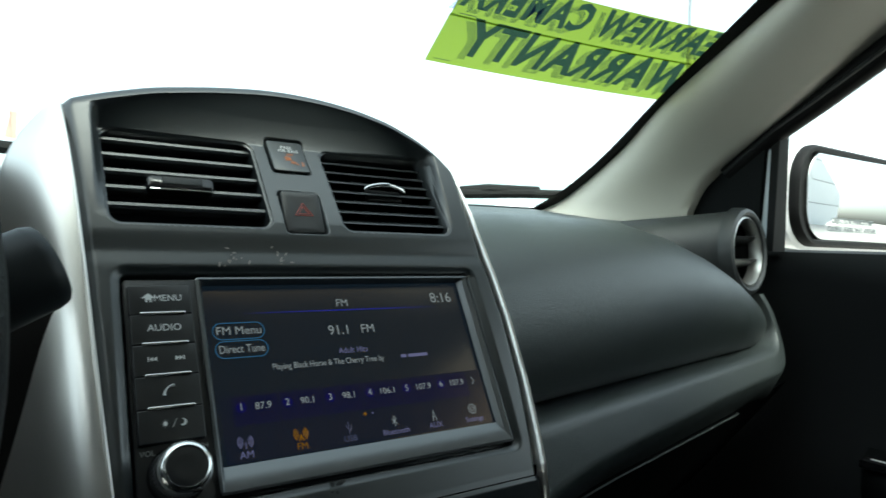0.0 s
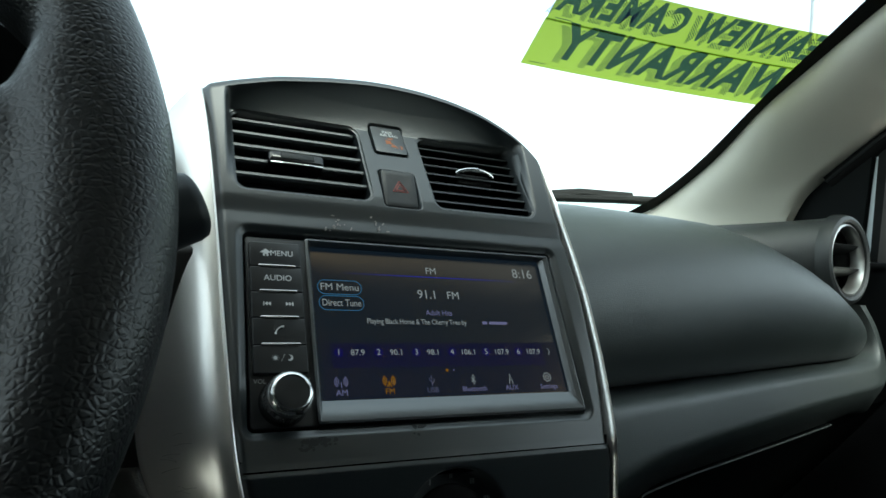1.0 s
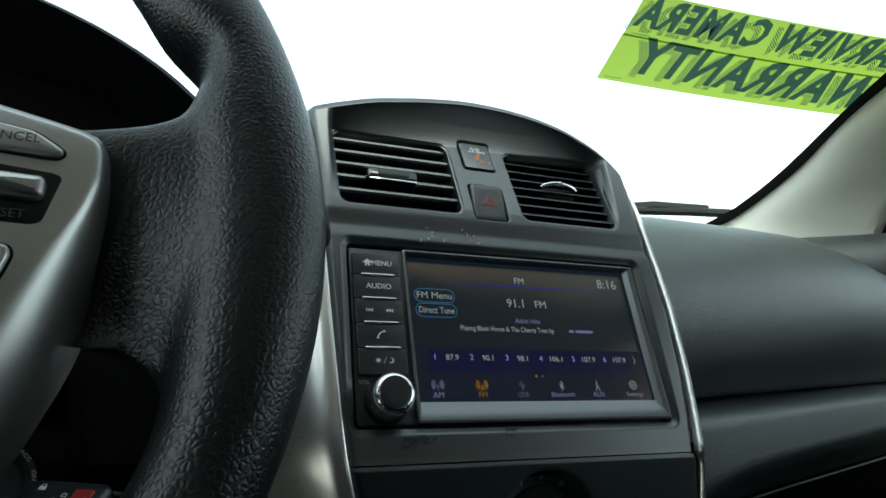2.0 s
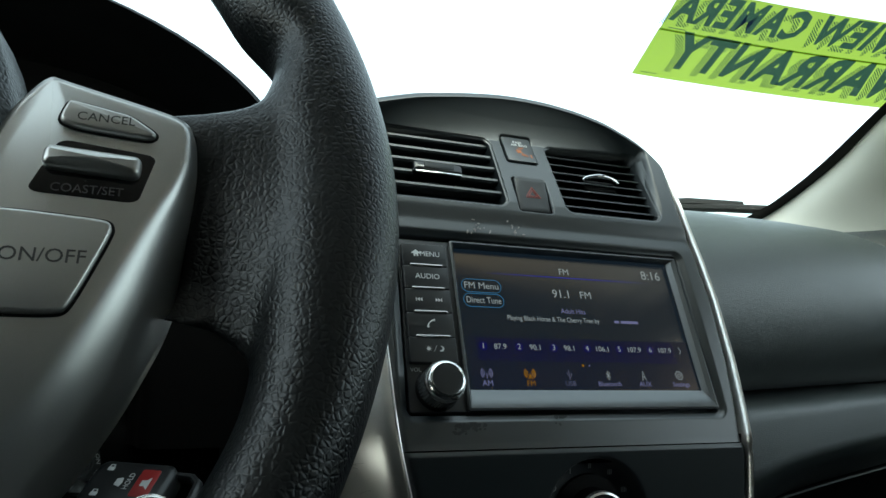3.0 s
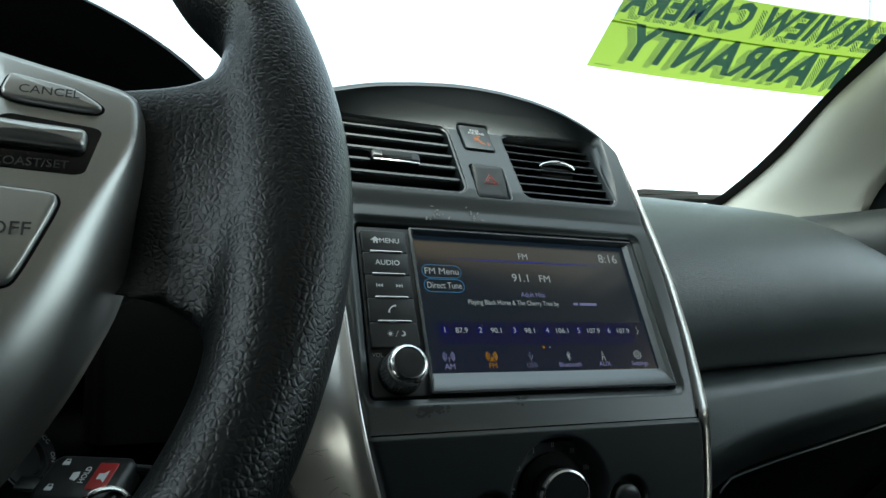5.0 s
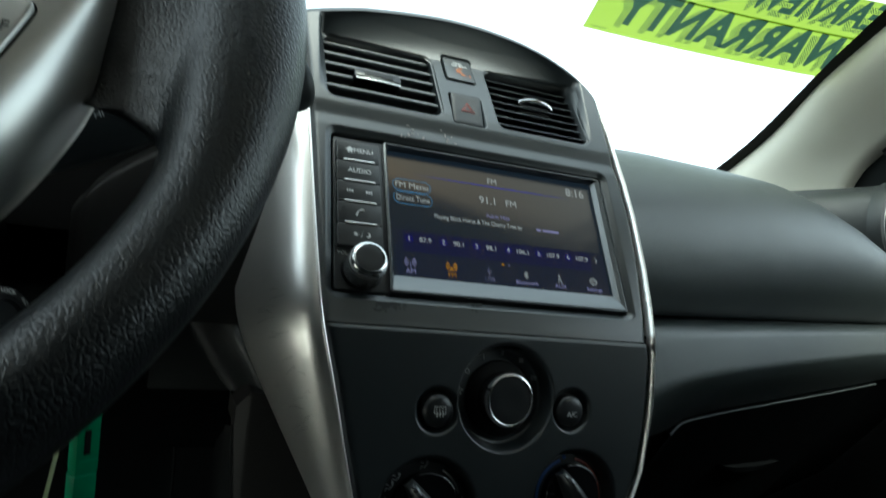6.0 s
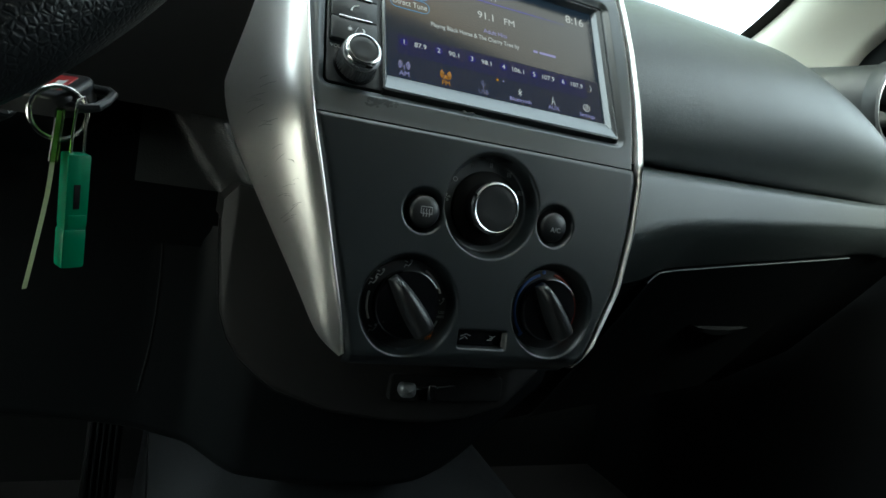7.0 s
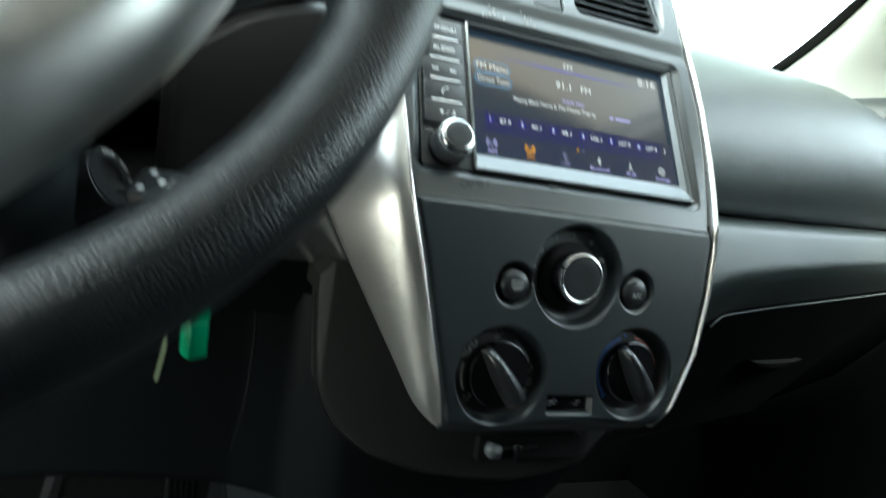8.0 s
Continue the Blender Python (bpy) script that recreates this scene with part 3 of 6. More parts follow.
loft([r[17:] for r in rows[split:]], bm)
part("knee_panel", bm, M_HARD, dash, "panel below the column, its shade put in as near-black", angle=60)
part("knee_corner", loft([r[:18] for r in rows[split:]]), M_KNEE, dash, "grained rounded corner beside the stack, paler where light falls", angle=60)
rows = []
for x in np.concatenate([np.linspace(-0.655, -0.23, 20), np.linspace(-0.22, 0.16, 76)]):
    row = [lower_face(x, k) for k in np.linspace(0, 1, 26)]
    e = row[-1]
    row += [(x, e.y + 0.006, e.z - 0.003), (x, e.y + 0.014, e.z - 0.002), (x, e.y + 0.06, e.z + 0.004)]
    rows.append(row)
# The near-black tone carries the footwell's shade.
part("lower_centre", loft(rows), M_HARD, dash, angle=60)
seam = []
for z in np.linspace(0.845, 0.672, 24):
    x = lerp(((0.67, -0.1700), (0.713, -0.1650), (0.755, -0.1645), (0.795, -0.1670), (0.822, -0.1735), (0.847, -0.1890)), z)
    seam.append(lower_point(x, z))
for _ in range(3):
    seam = [seam[0]] + [(a + b * 2 + c) / 4 for a, b, c in zip(seam, seam[1:], seam[2:])] + [seam[-1]]
part("seam", tube(seam, 0.0007, 6), M_RUBBER, dash)
# cover below the stack, set in a fine groove, its outline rounded on the driver's side
COVZ = [(-0.1372, 0.800), (-0.136, 0.783), (-0.132, 0.746), (-0.126, 0.730), (-0.118, 0.718), (-0.107, 0.709), (-0.095, 0.701), (-0.065, 0.692), (-0.03, 0.687), (0.0, 0.686), (0.03, 0.688), (0.06, 0.696), (0.09, 0.712), (0.105, 0.730)]
COVT = [(-0.1372, 0.812), (-0.130, 0.822), (-0.115, 0.820), (-0.066, 0.746), (-0.06, 0.737), (0.08, 0.737), (0.105, 0.745)]
COVY = [(-0.1372, -0.008), (-0.130, -0.013), (-0.10, -0.022), (-0.06, -0.031), (0.0, -0.036), (0.06, -0.031), (0.105, -0.008)]
rows, groove = [], []
for x in np.concatenate([np.linspace(-0.1372, -0.125, 14), np.linspace(-0.123, 0.105, 50)]):
    zb, zt, y = lerp(COVZ, x), lerp(COVT, x), lerp(COVY, x)
    row = [(x, y + 0.02, zb)]
    for k, d in ((0.0, 0.004), (0.02, 0.001), (0.06, 0.0), (0.25, 0.0), (0.5, 0.0), (0.75, 0.0), (1.0, 0.0)):
        row.append((x, y + d, zb + (zt - zb) * k))
    row.append((x, y + 0.03, zt))
    rows.append(row)
    groove.append((x, y + 0.0055, zb - 0.0004))
rows.insert(0, [(p[0] - 0.0005, p[1] + 0.06, p[2]) for p in rows[0]])
part("side_cover", loft(rows), M_COVER, dash, angle=50)
part("groove", tube(groove, 0.0010, 6), M_RUBBER, dash)
# slot with a small lever below the controls
slot = thing("slot_lever", LOW @ Matrix.Translation((0.0117, -0.1555, -0.038)), "short black lever in a dark slot, its end greyed for a highlight", "lever")
part("slot", plate(rrect(-0.040, 0.040, -0.009, 0.008, 0.003), -0.010, 0.0, 0.001), M_RUBBER, slot)
# Grey on this black end stands in for its gloss highlight.
part("glint_end", plate(rrect(-0.0350, -0.0235, -0.0062, 0.0040, 0.0040), -0.002, 0.0070, 0.0035, dome=0.001), M_BEZEL, slot, "rounded end, greyed for its highlight")
part("lever", plate(rrect(-0.0160, -0.0095, -0.0085, 0.0035, 0.0025), -0.002, 0.0060, 0.0020), M_GLOSS, slot)
part("rod", tube([(-0.0260, 0.0, 0.001), (-0.0100, 0.0, 0.001), (0.0040, 0.0015, 0.001)], 0.0013, 8), M_GLOSS, slot)

# lower tunnel, the carpeted floor hump in front of the gear lever
rows = []
for k in np.linspace(0, 1, 14):
    y = 0.30 - 0.75 * k
    rows.append([(0.153 * u, y, 0.632 - 0.05 * abs(u) ** 4 - 0.05 * k) for u in np.linspace(-1, 1, 17)] )
hump = [[(-0.166, r[0][1], 0.32)] + r + [(0.166, r[0][1], 0.32)] for r in rows]
tunnel = part("centre_tunnel", loft(hump), M_TUNNEL, None, angle=50)
for sx in (-1, 1):
    part("parting_line", tube([(sx * 0.1545, y, 0.578 - 0.05 * (0.30 - y) / 0.75) for y in np.linspace(0.25, -0.40, 14)], 0.0008, 6), M_RUBBER, tunnel)
tagged(tunnel, "black grained centre tunnel cover between the footwells", "console")

# ---------------------------------------------------------------- centre stack
stack = thing("centre_stack", CON, "satin black centre stack framed by satin silver trims", "dashboard console")


ARCH = [(-0.122, 0.0995), (-0.119, 0.102), (-0.0995, 0.110), (-0.076, 0.118), (-0.043, 0.1245), (-0.017, 0.1280), (0.001, 0.1288), (0.023, 0.1278), (0.046, 0.1243), (0.069, 0.1175), (0.091, 0.105), (0.1035, 0.0935), (0.1125, 0.0795), (0.1180, 0.066)]
_ax = np.linspace(-0.122, 0.118, 241)
_ay = np.interp(_ax, [p[0] for p in ARCH], [p[1] for p in ARCH])
for _ in range(60):
    _ay[1:-1] = (_ay[:-2] + 2 * _ay[1:-1] + _ay[2:]) / 4


def lip(x):
    """Height of the arched top edge over the vents."""
    return np.interp(x, _ax, _ay)


LEFT = [(-0.123, -0.1050), (-0.10, -0.1065), (-0.05, -0.1095), (0.0, -0.1120), (0.05, -0.1152), (0.09, -0.1190), (0.13, -0.121)]
RIGHT = [(-0.123, 0.1100), (-0.10, 0.1135), (-0.07, 0.1165), (-0.03, 0.1180), (0.0, 0.1168), (0.03, 0.1140), (0.06, 0.1128), (0.09, 0.1128), (0.13, 0.113)]
VENTS = ((-0.1020, -0.0230), (0.0195, 0.0935))
VB, VT = 0.0272, 0.0890
ROLL = 0.011
NR, NC = 470, 430
sv, su = np.linspace(0, 1, NR), np.linspace(0, 1, NC)
u, k = np.meshgrid(su, sv)
x = -0.115 + 0.23 * u
for _ in range(3):
    v = -0.123 + k * (lip(x) - ROLL + 0.123)
    xl = np.interp(v, [p[0] for p in LEFT], [p[1] for p in LEFT])
    xr = np.interp(v, [p[0] for p in RIGHT], [p[1] for p in RIGHT])
    x = xl + (xr - xl) * u


def hollow(x, v):
    """Depth of the face under the arch."""
    back = 0.0125 * np.clip((v - 0.030) / 0.060, 0, 1.25) ** 1.2
    room = np.maximum(0.009, lip(x) - ROLL - 0.0890)
    return back * np.clip((lip(x) - ROLL - v) / room, 0, 1) ** 0.8 * sstep(-0.1075, -0.1025, x) * (1 - sstep(0.0930, 0.0980, x))


w = np.zeros_like(x)
w -= 0.0030 * np.clip((-v - 0.02) / 0.10, 0, 1) ** 2
edge = np.minimum(x - xl, xr - x)
w -= 0.0035 * (1 - sstep(0, 0.006, edge)) ** 2
w -= hollow(x, v)
w -= 0.0018 * (1 - sstep(0.012, 0.024, v)) * (1 - sstep(-0.01, 0.0, -v + 0.004) * 0.3)
for a, b in VENTS:
    w -= 0.026 * sstep(-0.0009, 0.0013, -sd_rrect(x, v, a, b, VB, VT, 0.006)) * sstep(0.0035, 0.0060, lip(x) - ROLL - v)
for a, b, c, d in ((-0.0142, 0.0092, 0.0680, 0.0945), (-0.0155, 0.0088, 0.0245, 0.0530)):
    w -= 0.004 * sstep(-0.0006, 0.0006, -sd_rrect(x, v, a, b, c, d, 0.0025))
w -= 0.0022 * sstep(-0.004, 0.0005, -sd_rrect(x, v, -0.0995, 0.1000, -0.1055, 0.0018, 0.004))
w -= 0.007 * sstep(-0.0006, 0.0006, -sd_rrect(x, v, -0.0985, 0.0990, -0.1045, 0.0008, 0.003))
part("fascia", grid_mesh(np.stack([x, v, w], -1)), M_FASCIA, stack, angle=70)

# top edge rolling back over the vents
xs = x[-1, :]
w_end = w[-1, :]
rows = []
for a in np.linspace(0, 1, 14):
    dv, dw = ROLL * math.sin(a * math.pi / 2), -0.017 * (1 - math.cos(a * math.pi / 2))
    rows.append([(xx, lip(xx) - ROLL + dv, ww + dw) for xx, ww in zip(xs, w_end)])
for dv, dw in ((0.002, -0.030), (0.006, -0.050), (0.012, -0.085), (0.014, -0.13)):
    rows.append([(xx, lip(xx) + dv, dw) for xx in xs])
part("visor", loft(rows), M_FASCIA, stack, "curved hood over the air vents", angle=80)

# lower control panel, folded back below the seam
LLEFT = [(-0.137, -0.0690), (-0.129, -0.0711), (-0.108, -0.0759), (-0.075, -0.0846), (-0.031, -0.0955), (0.0, -0.1045)]
LRIGHT = [(-0.137, 0.0760), (-0.131, 0.0835), (-0.122, 0.0885), (-0.081, 0.1050), (-0.043, 0.1110), (-0.0095, 0.1122), (0.0, 0.1105)]
NR2, NC2 = 200, 270
u, k = np.meshgrid(np.linspace(0, 1, NC2), np.linspace(0, 1, NR2))
v = -0.0012 - k * 0.1345 * (1 + 0.0 * u)
xl = np.interp(v, [p[0] for p in LLEFT], [p[1] for p in LLEFT])
xr = np.interp(v, [p[0] for p in LRIGHT], [p[1] for p in LRIGHT])
x = xl + (xr - xl) * u
w = np.zeros_like(x)
w -= 0.0012 * (1 - sstep(0, 0.002, -v - 0.0012))
edge = np.minimum(x - xl, xr - x)
w -= 0.003 * (1 - sstep(0, 0.006, edge)) ** 2
w -= 0.010 * (1 - sstep(0.0, 0.012, v + 0.1357)) ** 2
BOWLS = ((0.0080, -0.0375, 0.0315, 0.011), (-0.0350, -0.0455, 0.0136, 0.006), (0.0527, -0.0440, 0.0136, 0.006), (-0.0370, -0.1000, 0.0300, 0.0095), (0.0583, -0.0965, 0.0295, 0.0095))
for cx, cy, r, d in BOWLS:
    w -= d * sstep(-0.0004, min(0.0045, r * 0.3), r - np.hypot(x - cx, y_ := v - cy))
w -= 0.005 * sstep(-0.0005, 0.0012, -sd_rrect(x, v, -0.0045, 0.0280, -0.1222, -0.1112, 0.0012))
lowstack = thing("control_panel", LOW, "satin black panel with heating and air conditioning controls", "control panel")
part("fascia", grid_mesh(np.stack([x, v, w], -1)), M_FASCIA, lowstack, angle=70)
# step behind the seam
part("seam_step", box(-0.104, 0.110, -0.010, 0.004, -0.009, -0.0035, 0.0005), M_GLOSS, lowstack)

PEAK = [(0.0, 0.62), (0.65, 0.55), (0.80, 0.85), (0.90, 1.15), (1.0, 1.3)]
FLANK = [(0.0, 0.12), (0.6, 0.115), (0.8, 0.15), (1.0, 0.17)]
# silver side trims: a broad sweeping flank towards the driver, a slim one on the far side
A_L = [CON @ Vector((lerp(LEFT, vv), vv, -0.0025 - 0.010 * max(0, (vv - 0.085) / 0.02) ** 2)) for vv in np.linspace(0.100, -0.123, 40)]
A_L += [LOW @ Vector((lerp(LLEFT, vv), vv, -0.0015 - 0.008 * max(0, (-vv - 0.118) / 0.02))) for vv in np.linspace(-0.004, -0.1295, 26)]
OUT = [(0.0, (-0.1225, 0.055, 1.064)), (0.06, (-0.137, 0.054, 1.047)), (0.12, (-0.1445, 0.053, 1.031)), (0.20, (-0.148, 0.049, 0.999)), (0.40, (-0.1430, 0.030, 0.931)),
       (0.53, (-0.1445, 0.006, 0.885)), (0.58, (-0.1465, 0.000, 0.866)), (0.62, (-0.1385, -0.008, 0.850)), (0.75, (-0.1150, -0.026, 0.806)), (0.90, (-0.0880, -0.048, 0.757)),
       (0.955, (-0.0865, -0.054, 0.747)), (0.985, (-0.0815, -0.062, 0.7415)), (1.0, (-0.0735, -0.0690, 0.7405))]
B_L = np.array([[lerp([(o[0], o[1][c]) for o in OUT], i / (len(A_L) - 1)) for c in range(3)] for i in range(len(A_L))])
S_L = np.array([tuple(p) for p in A_L])
for _ in range(14):
    B_L[1:-1] = (B_L[:-2] + 2 * B_L[1:-1] + B_L[2:]) / 4
    S_L[1:-1] = (S_L[:-2] + 2 * S_L[1:-1] + S_L[2:]) / 4
for _ in range(90):
    B_L[1:-1, 1] = (B_L[:-2, 1] + 2 * B_L[1:-1, 1] + B_L[2:, 1]) / 4
A_L, B_L = [Vector(p) for p in S_L], [Vector(p) for p in B_L]
rows = []
for i, a in enumerate(A_L):
    t = i / (len(A_L) - 1)
    b = B_L[i]
    n = Vector((-0.6, -0.8, 0.05)).normalized()
    d = (b - a).length
    row = [a + Vector((0.0012, 0.006, 0)), a + Vector((0.0006, 0.0015, 0)), a + Vector((-0.0004, -0.0016, 0.0006))]
    for f in np.linspace(0.04, 1, 15):
        row.append(a.lerp(b, f) + n * (lerp(FLANK, t) * d * math.sin(math.pi * f ** lerp(PEAK, t))) + Vector((0, -0.0012 * (1 - f), 0)))
    row.append(b + Vector((0.004, 0.012, 0)))
    rows.append(row)
part("silver_trim", [loft([[from_world(CON, [p])[0] for p in r] for r in rows])][0], M_SILVER, stack, "broad satin silver flank with fine scratches", angle=60)
part("edge_bead", tube([from_world(CON, [p + Vector((-0.0006, -0.0021, 0.0006))])[0] for p in A_L], 0.0008, 8), M_SILVER, stack, "thin bright edge of the flank")
A_R = [CON @ Vector((lerp(RIGHT, vv), vv, -0.003 - 0.010 * max(0, (vv - 0.04) / 0.07))) for vv in np.linspace(0.078, -0.123, 40)]
A_R += [LOW @ Vector((lerp(LRIGHT, vv), vv, -0.002 - 0.008 * max(0, (-vv - 0.118) / 0.02))) for vv in np.linspace(-0.004, -0.1335, 26)]
rows = []
for i, a in enumerate(A_R):
    t = i / (len(A_R) - 1)
    wd = 0.0039 - 0.0012 * abs(t - 0.45)
    rows.append([from_world(CON, [p])[0] for p in (a + Vector((-0.0005, 0.006, 0)), a, a + Vector((0.0006, -0.0022, 0.001)), a + Vector((wd * 0.55, -0.0030, 0.0013)), a + Vector((wd * 0.9, -0.0018, 0.001)),
                                                    a + Vector((wd * 1.1, 0.002, 0)), a + Vector((wd * 1.2, 0.02, 0.004)), a + Vector((wd * 1.2 + 0.004, 0.07, 0.02)))])
part("silver_trim", loft(rows), M_SILVER, stack, "slim satin silver edge", angle=60)

# scratches on the silver flank
rnd = random.Random(5)
for i in range(40):
    j = 36 + rnd.random() * 14
    t = int(j) / (len(A_L) - 1)
    a = A_L[int(j)]
    b = B_L[int(j)]
    d = (b - a).length
    n = Vector((-0.6, -0.8, 0.05)).normalized()
    f0, ln = rnd.uniform(0.25, 0.55), rnd.uniform(0.06, 0.22)
    zz = rnd.uniform(-0.004, 0.004)
    rise = rnd.uniform(-0.004, 0.002)
    pts = []
    for q in np.linspace(0, 1, 7):
        f = f0 + ln * q
        pts.append(a.lerp(b, f) + n * (lerp(FLANK, t) * d * math.sin(math.pi * f ** lerp(PEAK, t)) - 0.00004) + Vector((0, -0.0012 * (1 - f), 0)) + Vector((0, 0, zz + rise * q + 0.0005 * math.sin(3 * q))))
    part("scratch", tube([from_world(CON, [p])[0] for p in pts], 0.00007, 4), M_SCRATCH, stack)
# scuffs above the head unit
for cx, cy, nn in ((-0.0466, 0.0085, 13), (-0.0215, 0.0095, 9)):
    bm = bmesh.new()
    for i in range(nn):
        px, py = cx + rnd.gauss(0, 0.0032), cy + rnd.gauss(0, 0.0024)
        r, ang = rnd.uniform(0.0003, 0.0007), rnd.uniform(0, 3.14)
        ln = rnd.uniform(1.0, 3.0)
        vs = [bm.verts.new((px + r * (ln * math.cos(t) * math.cos(ang) - math.sin(t) * math.sin(ang)), py + r * (ln * math.cos(t) * math.sin(ang) + math.sin(t) * math.cos(ang)), -0.00105)) for t in np.linspace(0, 2 * math.pi, 7)[:-1]]
        bm.faces.new(vs)
    part("scuff", bm, M_SCUFF, stack, "pale chipped scuff")

# dark smudges on the strip under the head unit
for cx, cy, nn, spread in ((-0.0670, -0.1118, 36, 0.0055), (-0.0126, -0.1078, 7, 0.0022)):
    bm = bmesh.new()
    for i in range(nn):
        px, py = cx + rnd.gauss(0, spread), min(-0.1068, cy + rnd.gauss(0, 0.0014))
        r = rnd.uniform(0.0004, 0.0013)
        vs = []
        for t in np.linspace(0, 2 * math.pi, 10)[:-1]:
            q = r * rnd.uniform(0.6, 1.3)
            a, b = px + q * 1.4 * math.cos(t), py + q * math.sin(t)
            vs.append(bm.verts.new((a, b, -0.003 * ((-b - 0.02) / 0.10) ** 2 - 0.00126 + 0.00008 + 0.000003 * i)))
        bm.faces.new(vs)
    part("smudge", bm, M_SMUDGE, stack, "dark greasy smudge")

# ---------------------------------------------------------------- air vents in the stack
def air_vent(x0, x1, tilt, chrome_top):
    t = thing("air_vent", CON, "black louvred air vent with a slatted grille" if not chrome_top else "black louvred air vent with a bright curved tab", "air vent", "vents of the centre stack")
    part("backing", plate(rrect(x0 + 0.001, x1 - 0.001, VB, VT, 0.004), -0.046, -0.042), M_RUBBER, t)
    bm = bmesh.new()
    big, hole = rrect(x0 - 0.0022, x1 + 0.0022, VB - 0.0022, VT + 0.0018, 0.0075, 8), rrect(x0 + 0.0004, x1 - 0.0004, VB + 0.0004, VT - 0.0004, 0.0058, 8)

    def under(p, d):
        return (p[0], min(p[1], float(lip(p[0])) - ROLL - d))

    big, hole = [under(p, 0.0030) for p in big], [under(p, 0.0055) for p in hole]

    def face(p, d):
        k = np.array([p[0]]), np.array([p[1]])
        return (p[0], p[1], -float(hollow(*k)[0]) + d)

    rings(bm, [[face(p, -0.003) for p in big], [face(p, -0.0006) for p in big], [face(p, -0.0005) for p in inset(big, 0.0008)], [face(p, -0.0012) for p in hole], [(p[0], p[1], -0.045) for p in hole]], False, False)
    part("frame", bm, M_FASCIA, t, angle=50)
    for i in range(7 if chrome_top else 5):
        vc = 0.0345 + 0.0080 * i if chrome_top else 0.0395 + 0.0112 * i
        zf = -0.0040 - float(hollow(np.array([(x0 + x1) / 2]), np.array([vc]))[0])
        deep, th = (0.0075, 0.0023) if not chrome_top else (0.0075, 0.0008)
        bm = bmesh.new()
        sec = []
        for j in range(12):
            a = 2 * math.pi * j / 12
            yy, zz = th * math.copysign(abs(math.sin(a)) ** 0.6, math.sin(a)), deep * math.copysign(abs(math.cos(a)) ** 0.7, math.cos(a)) - deep
            sec.append((vc + yy * math.cos(tilt) + zz * math.sin(tilt), zf + zz * math.cos(tilt) - yy * math.sin(tilt)))
        rings(bm, [[(xx, a, b) for a, b in sec] for xx in (x0 + 0.0006, x1 - 0.0006)])
        part("slat", bm, M_FASCIA, t)
    for i in range(4):
        xc = x0 + (x1 - x0) * (i + 1) / 5
        part("fin", box(xc - 0.0005, xc + 0.0005, VB + 0.001, VT - 0.001, -0.042, -0.032, 0), M_RUBBER, t)
    xc = (x0 + x1) / 2
    if not chrome_top:
        xc -= 0.0040
        z0 = -0.0030 - float(hollow(-0.06, 0.056))
        tab = part("tab", plate(rrect(xc - 0.0165, xc + 0.0165, 0.0490, 0.0575, 0.0025), z0 - 0.012, z0 + 0.0042, 0.0018), M_GLOSS, t, "dark slider tab")
        part("inlay", plate(rrect(xc - 0.0095, xc + 0.0105, 0.0520, 0.0562, 0.0008), z0, z0 + 0.0046, 0.0003), M_COWL, tab)
        part("chrome_edge", tube([(xc - 0.0160, 0.0510, z0 + 0.0022), (xc - 0.0145, 0.0494, z0 + 0.0034), (xc - 0.008, 0.0490, z0 + 0.0040), (xc, 0.0489, z0 + 0.0042), (xc + 0.008, 0.0490, z0 + 0.0040), (xc + 0.0155, 0.0493, z0 + 0.0032)], 0.0006, 8), M_CHROME, tab, "thin chrome edge")
    else:
        xc += 0.0025
        z0 = -0.0040 - float(hollow(0.05, 0.059))
        tab = part("tab", plate(rrect(xc - 0.0135, xc + 0.0135, 0.0555, 0.0640, 0.003), z0 - 0.012, z0 - 0.002, 0.0015), M_RUBBER, t, "dark slider tab")
        arc = [(xc - 0.0145 + 0.029 * q, 0.0625 + 0.0024 * math.sin(math.pi * q) ** 0.5, z0 - 0.0005 + 0.0035 * math.sin(math.pi * q)) for q in np.linspace(0, 1, 15)]
        part("chrome_edge", tube(arc, [0.0006] + [0.0012] * 13 + [0.0006], 8), M_CHROME, tab, "curved chrome edge")
    return t


air_vent(*VENTS[0], radians(-20), False)
air_vent(*VENTS[1], radians(-37), True)

# ---------------------------------------------------------------- buttons between the vents
ind = thing("airbag_indicator", CON, "black indicator panel with an amber airbag warning lamp", "indicator")
TILTF = -0.0060
bm = plate(rrect(-0.0135, 0.0086, 0.0687, 0.0938, 0.0018), -0.02, TILTF, 0.0008)
for vert in bm.verts:
    vert.co.z -= (vert.co.y - 0.0690) * 0.24
part("panel", bm, M_FASCIA, ind)


def on_ind(co):
    return Vector((co.x + 0.0040, co.y + 0.0060, co.z - (co.y + 0.0060 - 0.0690) * 0.24))


writing("lettering", "PASS", 0.0034, -0.0062, 0.0822, TILTF + 0.0001, M_PRINT, ind, warp=on_ind)
writing("lettering", "AIR BAG", 0.0034, -0.0055, 0.0794, TILTF + 0.0001, M_PRINT, ind, warp=on_ind)
writing("lettering", "OFF", 0.0023, -0.0052, 0.0763, TILTF + 0.0001, M_LAMP, ind, warp=on_ind)
writing("lettering", "2", 0.0042, 0.0012, 0.0690, TILTF + 0.0001, M_LAMP, ind, warp=on_ind)
bm = bmesh.new()
tube([on_ind(Vector((-0.0072 + 0.0017 * math.cos(a), 0.0728 + 0.0013 * math.sin(a), TILTF + 0.0002))) for a in np.linspace(0, 2 * math.pi, 17)[:-1]], 0.00016, 5, bm, closed=True)
